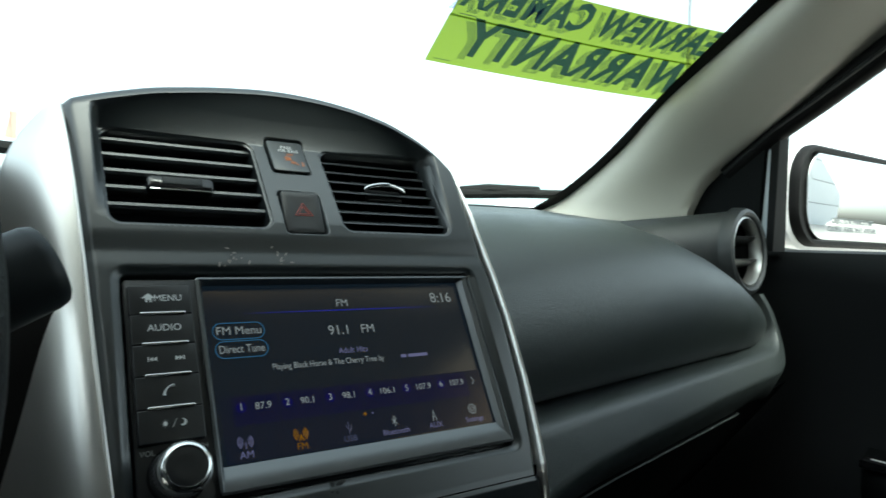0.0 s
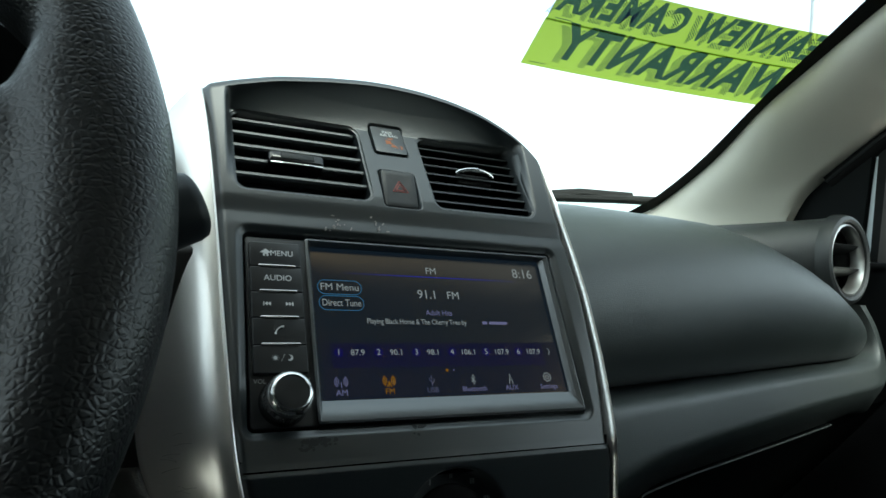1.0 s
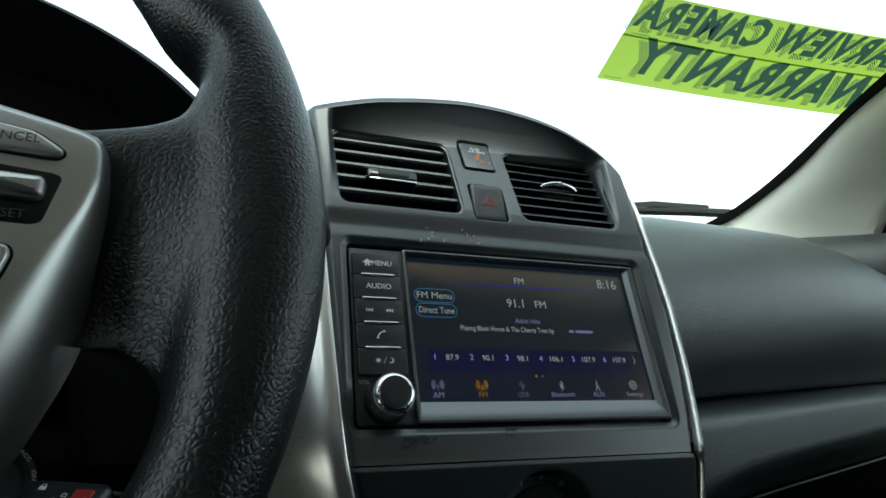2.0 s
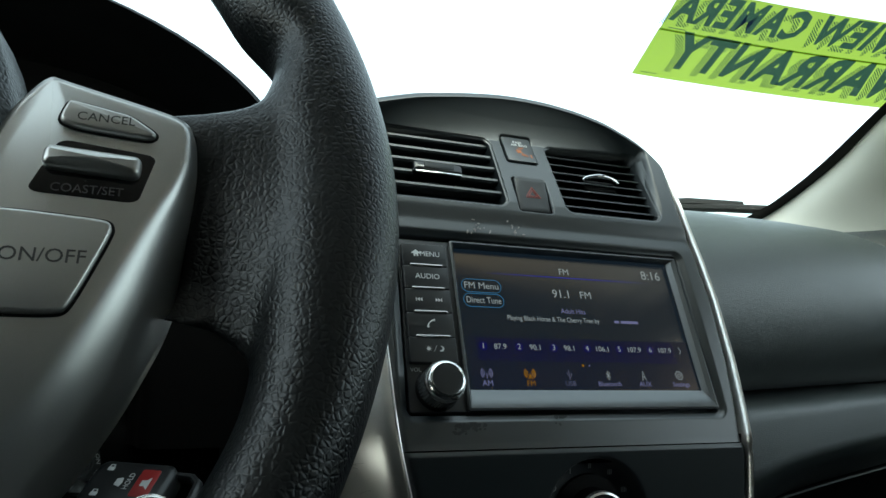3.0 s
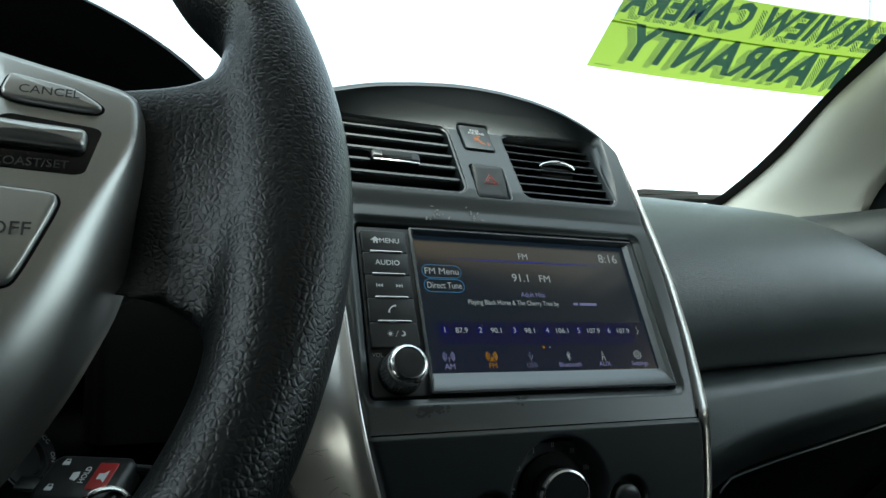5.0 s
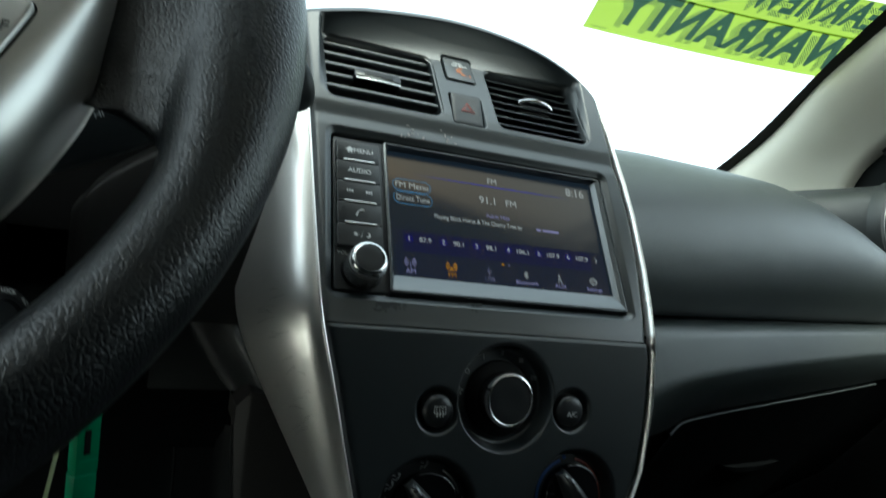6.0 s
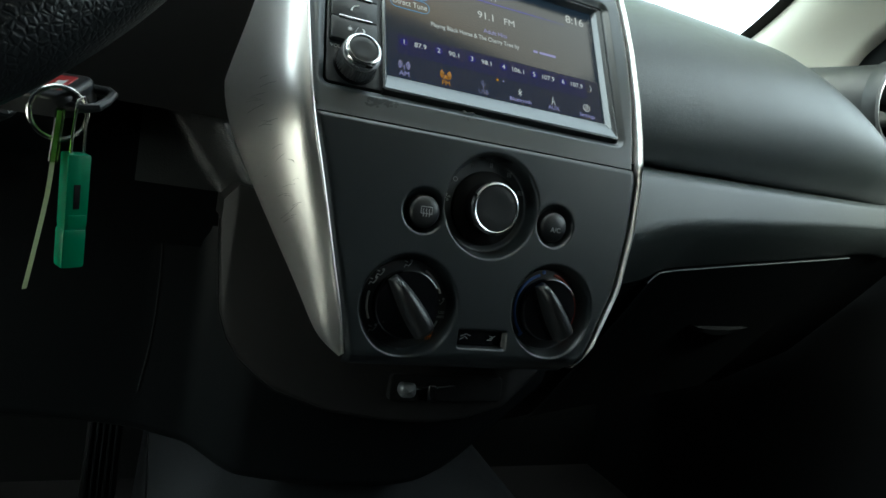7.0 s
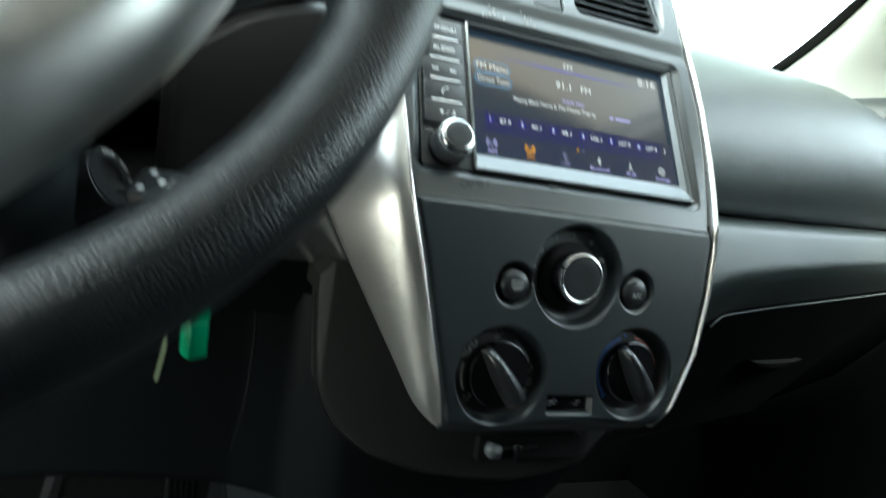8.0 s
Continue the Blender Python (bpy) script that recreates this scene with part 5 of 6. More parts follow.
for i in range(NT + 1):
    th = 2 * math.pi * i / NT
    grip = math.exp(-((math.degrees(math.asin(math.sin(th))) - 2) / 16) ** 2)
    low = 1 - sstep(-24.0, -8.0, math.degrees(math.asin(math.sin(th))))
    r1 = rr * (1 + 0.06 * grip) * (1 - 0.13 * low)
    scoop = 0.46 * math.exp(-((math.degrees(math.asin(math.sin(th))) - 19.0) / 4.0) ** 2)
    for j in range(NS + 1):
        ph = 2 * math.pi * j / NS
        c, s = math.cos(ph), math.sin(ph)
        rad = RR + 0.0022 * low + r1 * c * (1.0 if c > 0 else (1.0 + 0.18 * grip) * (1 - scoop))
        P[i, j] = (rad * math.cos(th), rad * math.sin(th) - 0.004, r1 * 1.04 * s)
leather = bmesh.new()
rings(leather, [[tuple(P[i, j]) for j in range(NS)] for i in range(NT + 1)], False, False)
bmesh.ops.remove_doubles(leather, verts=leather.verts, dist=1e-6)
TOPB = [(0.112, 0.0215), (0.1253, 0.0238), (0.1338, 0.0256), (0.141, 0.0276), (0.1484, 0.0314), (0.153, 0.0370), (0.1575, 0.0450), (0.166, 0.056)]
BOTB = [(0.112, -0.0390), (0.128, -0.0400), (0.138, -0.0418), (0.147, -0.0475), (0.154, -0.0590), (0.166, -0.074)]
FALL = [(0.112, 0.022), (0.126, 0.022), (0.140, 0.017), (0.152, 0.010), (0.166, 0.0)]
for side in (1, -1):
    loops = []
    for a in np.linspace(0.112, 0.166, 24):
        bt, bb = lerp(TOPB, a), lerp(BOTB, a)
        c, h = (bt + bb) / 2, (bt - bb) / 2
        th = lerp(((0.112, 0.0085), (0.128, 0.0100), (0.145, 0.0132), (0.158, 0.0160), (0.166, 0.0150)), a)
        loop = []
        for q in np.linspace(0, 2 * math.pi, 49)[:-1]:
            cq, sq = math.cos(q), math.sin(q)
            z = th * math.copysign(abs(sq) ** 0.85, sq)
            if sq > 0:
                z -= lerp(FALL, a) * ((1 - cq) / 2) ** 1.2 * sq
            loop.append((side * a, c + h * math.copysign(abs(cq) ** 0.80, cq), z))
        loops.append(loop)
    rings(leather, loops)
rim = part("rim", leather, M_LEATHER, wheel, "black grained leather rim with broad thumb rests", angle=180)
skin = rim.modifiers.new("skin", "REMESH")
skin.mode, skin.voxel_size, skin.use_smooth_shade = "VOXEL", 0.0016, True
soft = rim.modifiers.new("soft", "SMOOTH")
soft.factor, soft.iterations = 0.5, 26
SPOKE = (((0.0925, 0.0285), (0.0925, 0.0300)), ((0.0985, 0.0268), (0.0990, 0.0285)), ((0.115, 0.0228), (0.1155, 0.0243)), ((0.124, 0.0205), (0.125, 0.0218)), ((0.1280, 0.0185), (0.1295, 0.0198)),
         ((0.1297, 0.0150), (0.1320, 0.0155)), ((0.1300, 0.0060), (0.1330, 0.0050)), ((0.1275, -0.0030), (0.1328, -0.0060)), ((0.1235, -0.0113), (0.1315, -0.016)), ((0.1180, -0.025), (0.1292, -0.027)),
         ((0.1129, -0.0375), (0.1262, -0.0390)), ((0.1047, -0.0563), (0.1181, -0.0585)), ((0.0905, -0.0756), (0.1065, -0.0790)), ((0.0734, -0.0952), (0.0764, -0.1169)), ((0.060, -0.108), (0.055, -0.135)),
         ((0.045, -0.108), (0.040, -0.135)), ((0.055, -0.08), (0.053, -0.08)), ((0.070, -0.045), (0.068, -0.045)), ((0.080, -0.01), (0.078, -0.01)), ((0.085, 0.015), (0.083, 0.015)))
for side in (1, -1):
    bm = bmesh.new()
    f = [(side * a[0], a[1]) for a, _ in SPOKE]
    o = [(side * b[0], b[1]) for _, b in SPOKE]
    f, o = rounded(f, 2), rounded(o, 2)
    if side > 0:
        f, o = f[::-1], o[::-1]
    loops = [[(x, y, -0.012) for x, y in o], [(x, y, -0.005) for x, y in o],
             [(q[0] * 0.5 + p[0] * 0.5, q[1] * 0.5 + p[1] * 0.5, 0.0055) for p, q in zip(f, o)],
             [(q[0] * 0.15 + p[0] * 0.85, q[1] * 0.15 + p[1] * 0.85, 0.0100) for p, q in zip(f, o)]]
    loops += [[(x, y, 0.0118) for x, y in inset(f, 0.0008)], [(x, y, 0.0126) for x, y in inset(f, 0.0026)]]
    rings(bm, loops)
    trim = part("spoke_trim", bm, M_SPOKE, wheel, "satin silver spoke trim with cruise buttons" if side > 0 else "satin silver spoke trim", angle=40)
    if side > 0:
        trim.location = (0.0008, -0.0038, 0)
        rec = rrect(0, 1, 0, 1, 0.12, 4)
        quad = ((0.0932, -0.0085), (0.1182, -0.0095), (0.1216, 0.0052), (0.0985, 0.0075))

        def on_quad(u, v, q=quad):
            return tuple(Vector(q[0]) * (1 - u) * (1 - v) + Vector(q[1]) * u * (1 - v) + Vector(q[2]) * u * v + Vector(q[3]) * (1 - u) * v)

        part("lever_recess", plate([on_quad(u, v) for u, v in rec], 0.008, 0.01275, 0.0002), M_GLOSS, trim, "gloss black lever slot")
        writing("lettering", "COAST/SET", 0.0034, 0.1065, -0.0068, 0.01270, M_DARKPRINT, trim, squeeze=0.95)
        bm = plate(rrect(-0.0112, 0.0112, -0.0031, 0.0031, 0.0020, 5), 0.0, 0.0042, 0.0018, dome=0.0008)
        lev = part("lever", bm, M_SPOKE, trim, "rounded silver rocker lever")
        lev.matrix_local = pose(0.1070, 0.0005, 0.0118, 0, 0, -3)
        canc = [(0.0972, 0.0112), (0.1190, 0.0095), (0.1206, 0.0106), (0.1206, 0.0120), (0.1140, 0.0165), (0.1105, 0.0172), (0.1000, 0.0192), (0.0988, 0.0185)]
        b = part("cancel_button", plate(rounded(canc), 0.010, 0.0143, 0.0010), M_SPOKE, trim, "raised silver button")
        t = writing("lettering", "CANCEL", 0.0036, 0.1085, 0.0140, 0.01425, M_DARKPRINT, b)
        onof = [(0.0860, -0.0400), (0.1045, -0.0400), (0.1068, -0.0385), (0.1136, -0.0185), (0.1130, -0.0160), (0.1110, -0.0152), (0.0900, -0.0140), (0.0860, -0.0150)]
        b = part("power_button", plate(rounded(onof), 0.010, 0.0145, 0.0010), M_SPOKE, trim, "raised silver button")
        writing("lettering", "ON/OFF", 0.0050, 0.1000, -0.0262, 0.01455, M_DARKPRINT, b)
        for o2 in (rounded(canc), rounded(onof)):
            part("gap", frame_plate(inset(o2, -0.0007), inset(o2, 0.0004), 0.011, 0.01272), M_RUBBER, trim)
part("hub", lathe([(0.088, -0.030), (0.090, -0.005), (0.087, 0.010), (0.078, 0.019), (0.055, 0.025), (0.03, 0.027), (0.001, 0.0275)], 64), M_LEATHER, wheel, "black airbag cover")
bm = bmesh.new()
rings(bm, [[(x, y, z) for x, y in rrect(-0.050 - e, 0.050 + e, -0.1600, -0.08, 0.012)] for e, z in ((0, -0.012), (0, 0.004), (-0.004, 0.008))])
part("lower_spoke", bm, M_HARD, wheel)

# ---------------------------------------------------------------- instrument hood, column, stalk
hood = thing("instrument_cluster", HERE, "black arched instrument hood behind the steering wheel", "instrument cluster")
HX = -0.338


def arch(hw, h, y, z0=0.995, n=41, p=2.0):
    return [(HX + hw * math.copysign(abs(math.cos(a)) ** (2 / p), math.cos(a)), y, z0 + h * abs(math.sin(a)) ** (2 / p)) for a in np.linspace(math.pi, 0, n)]


bm = bmesh.new()
loft([arch(0.158, 0.072, 0.10), arch(0.166, 0.082, 0.0), arch(0.1735, 0.0915, -0.018), arch(0.1765, 0.0935, -0.022), arch(0.1795, 0.0955, -0.018), arch(0.183, 0.098, 0.02), arch(0.188, 0.095, 0.10), arch(0.19, 0.06, 0.25)], bm)
part("hood", bm, M_HARD, hood, "grained black hood", angle=60)
bm = bmesh.new()
rings(bm, [[(x, 0.085, z) for x, _, z in arch(0.162, 0.076, 0)] + [(HX + 0.16, 0.085, 0.90), (HX - 0.16, 0.085, 0.90)], [(x, 0.10, z) for x, _, z in arch(0.162, 0.076, 0)] + [(HX + 0.16, 0.10, 0.90), (HX - 0.16, 0.10, 0.90)]])
# Dull black chosen so the panel reads as shaded by the hood.
part("dial_panel", bm, M_RUBBER, hood, "dial panel, hood shade put in as dull black")
column = thing("steering_column", WHEEL, "black steering column cowl", "steering column")
loops = []
for z, e in ((-0.035, -0.012), (-0.045, 0.0), (-0.075, 0.004), (-0.15, 0.006), (-0.27, 0.004)):
    loops.append([(x, y, z) for x, y in rrect(-0.062 - e, 0.062 + e, -0.078 - e, 0.045 + e, 0.03, 6)])
bm = bmesh.new()
rings(bm, loops)
part("cowl", bm, M_COWL, column)
bm = tube([(-0.063, -0.012, -0.05), (-0.067, -0.012, -0.15), (-0.067, -0.012, -0.25)], 0.0006, 5)
part("seam", bm, M_RUBBER, column)

stalk = thing("wiper_stalk", HERE, "black wiper stalk with a rounded end and small white markings", "stalk")
tip, root = Vector((-0.132, -0.081, 0.988)), Vector((-0.268, -0.100, 0.922))
d = (root - tip).normalized()
bm = tube([tip + d * k for k in (0.0, 0.0012, 0.0045, 0.020, 0.040, 0.055, 0.075, 0.095, 0.14)], [0.0115, 0.0132, 0.0142, 0.0144, 0.0132, 0.0112, 0.0112, 0.0122, 0.0130], 24)
part("arm", bm, M_COWL, stalk, angle=50)
side_x = -d
for body, along_d, turn, size in (("INT", 0.0915, 64, 0.0040), ("LO", 0.0915, 42, 0.0040), ("HI", 0.0915, 20, 0.0040)):
    nrm = (Vector((0, -math.cos(radians(turn)), math.sin(radians(turn)))))
    nrm = (nrm - side_x * nrm.dot(side_x)).normalized()
    m = Matrix((side_x, nrm.cross(side_x), nrm)).transposed().to_4x4()
    m.translation = tip + d * along_d + nrm * 0.01225
    writing("lettering", body, size, 0, 0, 0, M_PRINT, stalk).matrix_local = m
bow = []
for turn in np.linspace(64, 16, 9):
    nrm = Vector((0, -math.cos(radians(turn)), math.sin(radians(turn))))
    bow.append(tip + d * (0.1005 + 0.0012 * math.sin(radians((turn - 16) * 3.75))) + (nrm - side_x * nrm.dot(side_x)).normalized() * 0.01245)
bm = tube(bow, [0.0004] * 5 + [0.0005] * 2 + [0.0013, 0.0001], 8)
part("arrow", bm, M_PRINT, stalk)

lock = thing("ignition_lock", pose(-0.264, 0.010, 0.849, 0, 62, -30), "grey ignition lock ring with worn lettering", "ignition lock")
part("barrel", lathe([(0.018, -0.02), (0.018, 0.008), (0.0172, 0.0105), (0.0150, 0.0115), (0.0100, 0.0110), (0.0095, 0.0085), (0.0005, 0.008)], 48), M_BUTTON, lock)
part("ring", lathe([(0.0170, 0.0102), (0.0165, 0.0117), (0.0115, 0.0117), (0.0108, 0.0106)], 48, cap0=False, cap1=False), M_BUTTON, lock, "plain black ring")
for s, a in (("ACC", 115), ("ON", 70), ("START", 25), ("LOCK", 165)):
    t = writing("lettering", s, 0.0036, 0, 0, 0, M_PRINT, lock)
    t.matrix_local = pose(0.0140 * math.cos(radians(a)), 0.0140 * math.sin(radians(a)), 0.0119, 0, 0, a - 90)

# ---------------------------------------------------------------- keys
KEY = Matrix.Translation((-0.2451, -0.0408, 0.8540)) @ Vector((1, -0.45, 0.02)).to_track_quat("X", "Z").to_matrix().to_4x4() @ pose(0, 0, 0, 28, 0, 0) @ Matrix.Scale(0.85, 4)
key = thing("car_key", KEY, "black car key remote with a red panic button, in the ignition", "key")
part("blade", box(-0.010, 0.008, -0.004, 0.004, -0.0012, 0.0012, 0.0004), M_STEEL, key, "brassy steel blade")
part("remote", plate(rrect(0.004, 0.047, -0.0155, 0.0155, 0.006), -0.006, 0.0065, 0.003), M_BUTTON, key)
part("button", plate(rrect(0.0300, 0.0400, -0.0085, 0.0095, 0.0012), 0.004, 0.0070, 0.0004), M_REDBTN, key, "red panic button")
bm = bmesh.new()
plate([(0.0332, -0.0018), (0.0355, -0.0018), (0.0375, -0.0038), (0.0375, 0.0038), (0.0355, 0.0018), (0.0332, 0.0018)][::-1], 0.0065, 0.0072, 0.0001, bm)
part("horn_symbol", bm, M_PRINT, key)
t = writing("lettering", "HOLD", 0.0040, 0, 0, 0, M_PRINT, key)
t.matrix_local = pose(0.0262, 0.0010, 0.0067, 0, 0, 90)
for x, y in ((0.0125, 0.0085), (0.0125, -0.0085)):
    bm = plate(rrect(x - 0.0018, x + 0.0018, y - 0.0012, y + 0.0012, 0.0003), 0.006, 0.0068, 0.0001)
    tube([(x - 0.0012, y + 0.0010, 0.0067), (x - 0.0010, y + 0.0026, 0.0067), (x + 0.0010, y + 0.0026, 0.0067), (x + 0.0012, y + 0.0010, 0.0067)], 0.0003, 5, bm)
    part("padlock_symbol", bm, M_PRINT, key)
bm = plate([(0.0195, -0.0020), (0.0225, -0.0030), (0.0232, 0.0000), (0.0225, 0.0030), (0.0195, 0.0022)], 0.006, 0.0068, 0.0001)
part("boot_symbol", bm, M_PRINT, key)
bm = tube([(0.044, -0.0125, 0), (0.054, -0.0120, 0), (0.0585, -0.0085, 0), (0.0595, 0, 0), (0.0585, 0.0085, 0), (0.054, 0.0120, 0), (0.044, 0.0125, 0)], 0.0026, 10)
loop_end = KEY @ Vector((0.0595, 0.0, 0.0))
part("loop", bm, M_BUTTON, key, "black key loop")

RC = Vector((-0.2172, -0.0670, 0.8462))
ring = thing("key_ring", Matrix.Translation(RC) @ Matrix.Scale(1.05, 4), "bright steel split key ring", "key ring")
bm = bmesh.new()
dirx = Vector((0.94, 0.34, 0)).normalized()
pts = [dirx * (0.0110 * math.cos(a)) + Vector((0, -0.0006 + 0.0012 * k, 0.0110 * math.sin(a))) for k in (0, 1) for a in np.linspace(0, 2 * math.pi, 41)]
tube(pts, 0.00105, 8, bm)
part("coil", bm, M_STEEL, ring)

TAGP = RC + Vector((0.0082, 0.000, -0.0119))
tag = thing("key_tag", Matrix.Translation(TAGP) @ pose(0, 0, 0, 5, -4, 28) @ Matrix.Scale(1.14, 4), "translucent green plastic key tag on a wire loop", "key tag")
bm = box(-0.0045, 0.0045, -0.0040, 0.0040, -0.0340, -0.004, 0.0012)
box(-0.0049, 0.0043, -0.0044, 0.0038, -0.0510, -0.0345, 0.0016, bm)
box(-0.0042, 0.0042, -0.0036, 0.0036, -0.036, -0.033, 0.0005, bm)
part("case", bm, M_GREEN, tag)
part("slot", box(-0.0016, 0.0008, -0.0043, -0.0036, -0.026, -0.016, 0.0002), M_RUBBER, tag)
part("latch", box(-0.0032, 0.0038, -0.0043, -0.0036, -0.0335, -0.0285, 0.0002), M_GREEN, tag)
part("wire", tube([(-0.0025, -0.001, -0.006), (-0.0022, -0.001, 0.004), (-0.0006, 0, 0.0165), (0.0016, 0, 0.0182), (0.0030, 0.001, 0.0165), (0.0032, 0.001, 0.004), (0.0034, 0.001, -0.006)], 0.0006, 8), M_STEEL, tag, "bent steel wire")
strip = thing("paper_strip", Matrix.Translation(RC + Vector((0.0012, -0.0048, -0.0012))) @ pose(0, 0, 0, 0, 3, -30) @ Matrix.Scale(1.14, 4), "narrow clear plastic strip hanging from the key ring", "tag strip")
rows = []
for k in np.linspace(0, 1, 14):
    bend = 0.0085 * max(0, k - 0.42) ** 1.2
    rows.append([(-0.0004 - bend * 0.9, -0.0014, 0.002 - 0.072 * k), (0.0000 - bend * 0.9, 0.0, 0.002 - 0.072 * k), (-0.0004 - bend * 0.9, 0.0014, 0.002 - 0.072 * k)])
bm = loft(rows)
bmesh.ops.solidify(bm, geom=list(bm.faces), thickness=0.0005)
part("clear_top", box(-0.0010, 0.0004, -0.0020, 0.0024, -0.0180, 0.0030, 0.0004), M_CLEARTAG, strip, "clear greenish plastic end")
part("sheet", bm, material("pale_strip_plastic", (0.42, 0.46, 0.30), 0.3, mottle=0.15), strip)

# ---------------------------------------------------------------- pillar, side vent, door
FRONT = [(0.566, 0.450, 1.047), (0.590, 0.425, 1.063), (0.589, 0.365, 1.093), (0.577, 0.288, 1.133), (0.5445, 0.197, 1.181), (0.522, 0.052, 1.2537), (0.475, -0.24, 1.375)]
REAR = [(0.618, 0.213, 1.020), (0.615, 0.208, 1.052), (0.611, 0.184, 1.090), (0.606, 0.120, 1.136), (0.601, 0.054, 1.178), (0.597, -0.022, 1.231), (0.57, -0.26, 1.358)]


def along(line, t):
    """A point at a share t of the line's length, slightly smoothed."""
    pts = [Vector(p) for p in line]
    run = [0.0]
    for a, b in zip(pts, pts[1:]):
        run.append(run[-1] + (b - a).length)
    out = Vector((0, 0, 0))
    for k in (-0.03, 0.0, 0.03):
        s = min(1.0, max(0.0, t + k * min(1, 12 * t, 12 * (1 - t)))) * run[-1]
        out += Vector([float(np.interp(s, run, [p[c] for p in pts])) for c in range(3)]) / 3
    return out


for side in (1,):
    pil = thing("windscreen_pillar", HERE, "smooth pale beige windscreen pillar trim", "pillar trim")
    rows = []
    for t in np.linspace(0, 1, 40):
        a, b = along(FRONT, t), along(REAR, t)
        row = []
        for f in np.linspace(0, 1, 17):
            p = a.lerp(b, f) + Vector((-1, -0.35, -0.25)).normalized() * (0.027 * math.sin(math.pi * f ** 0.75))
            row.append((side * p.x, p.y, p.z))
        row = [(side * (a.x + 0.01), a.y + 0.01, a.z + 0.005)] + row + [(side * (b.x + 0.03), b.y, b.z)]
        rows.append(row)
    part("cover", loft(rows), M_BEIGE, pil, angle=60)

SV = pose(0.557, 0.086, 0.999, 90 - 4, 0, 8) @ Matrix.Scale(1.06, 4)
pod = thing("side_air_vent", SV, "round black air vent with a satin ring beside the door", "air vent")
part("rim", lathe([(0.0370, -0.030), (0.0372, -0.004), (0.0385, 0.0005), (0.0415, 0.0020), (0.0450, 0.0005), (0.0468, -0.004), (0.0475, -0.012)], 64, cap0=False, cap1=False), M_VENT, pod)
part("ring", lathe([(0.0385, -0.010), (0.0372, -0.0015), (0.0352, -0.0005), (0.0335, -0.004), (0.0330, -0.014)], 64, cap0=False, cap1=False), M_SPOKE, pod, "satin silver inner ring")
part("backing", lathe([(0.037, -0.034), (0.037, -0.030), (0.001, -0.030)], 48), M_RUBBER, pod)
for yy in (-0.012, 0.012):
    bm = bmesh.new()
    sec = [(yy + 0.0024 * math.sin(a) + 0.4 * 0.010 * math.cos(a), -0.014 + 0.010 * math.cos(a)) for a in np.linspace(0, 2 * math.pi, 11)[:-1]]
    hw = math.sqrt(0.033 ** 2 - yy ** 2)
    rings(bm, [[(x, a, b) for a, b in sec] for x in np.linspace(-hw, hw, 5)])
    part("slat", bm, M_VENT, pod)
inv = SV.inverted()
rows = []
for t in np.linspace(0, 1, 12):
    c = Vector((0.557, 0.092, 0.999)).lerp(Vector((0.475, 0.225, 0.982)), t)
    r = 0.0472 + 0.016 * t ** 1.5
    row = []
    for a in np.linspace(0, 2 * math.pi, 49):
        row.append(inv @ (c + Vector((math.cos(a) * (1 - 0.2 * t), 0.35 * t * math.cos(a), math.sin(a) * (1 - 0.25 * t))) * r))
    rows.append(row)
part("pod", loft(rows), M_VENT, pod, "tapering grained pod", angle=60)
# end of the dash below the side vent
rows = []
for t in np.linspace(0, 1, 16):
    z = 0.985 - 0.13 * t
    rows.append([(x, 0.055 + 0.05 * (1 - t) * 0.4 + 0.25 * max(0, 0.600 - x) + yy, z) for x, yy in ((0.52, 0.06), (0.555, 0.038), (0.575, 0.032), (0.590, 0.036), (0.600, 0.050), (0.606, 0.08), (0.610, 0.14))])
# Near-black in place of the grain, for shade beside the door.
part("end_panel", loft(rows), M_HARD, dash, "near-black end of the dash, shade in its colour", angle=60)

door = thing("passenger_door", HERE, "dark closed passenger door with a plain black lining", "car door")
rows = []
for y in np.linspace(0.64, -0.95, 32):
    rows.append([(x, y, z) for x, z in ((0.715, 1.002), (0.672, 1.003), (0.662, 1.000), (0.658, 0.990), (0.660, 0.965), (0.668, 0.93), (0.672, 0.88), (0.668, 0.80), (0.655, 0.76), (0.66, 0.60), (0.67, 0.32))])
part("lining", loft(rows), M_DOOR, door, angle=50)
rows = []
for y in np.linspace(0.0, -0.80, 20):
    e = min(1.0, (0.0 - y) / 0.05 + 0.1)
    rows.append([(x, y, z) for x, z in ((0.672, 0.79), (0.64, 0.775 + 0.0 * e), (0.61 + 0.04 * (1 - e), 0.765), (0.60 + 0.05 * (1 - e), 0.75), (0.605 + 0.05 * (1 - e), 0.72), (0.66, 0.68))])
arm = part("armrest", loft(rows), M_HARD, door, angle=50)
part("window_switch", box(0.628, 0.652, -0.050, -0.004, 0.771, 0.780, 0.002), M_GLOSS, arm, "gloss black switch plate")
part("switch_mark", box(0.636, 0.640, -0.030, -0.012, 0.7801, 0.7806, 0), M_DIMPRINT, arm)
bm = bmesh.new()
tri = [(0.215, 1.000), (0.118, 1.000), (0.112, 1.10), (0.108, 1.150), (0.160, 1.108), (0.215, 1.06)]
rings(bm, [[(0.655, y, z) for y, z in tri], [(0.632, y, z) for y, z in tri], [(0.629, y - (0.002 if y > 0.15 else -0.002), z) for y, z in tri]])
part("mirror_sail", bm, M_HARD, door, "black triangular cover in the window corner")
bm = bmesh.new()
rings(bm, [[(0.634, 0.119, 1.0), (0.634, 0.109, 1.0), (0.660, 0.109, 1.0), (0.660, 0.119, 1.0)], [(0.634, 0.117, 1.150), (0.634, 0.106, 1.150), (0.652, 0.106, 1.150), (0.652, 0.117, 1.150)]])
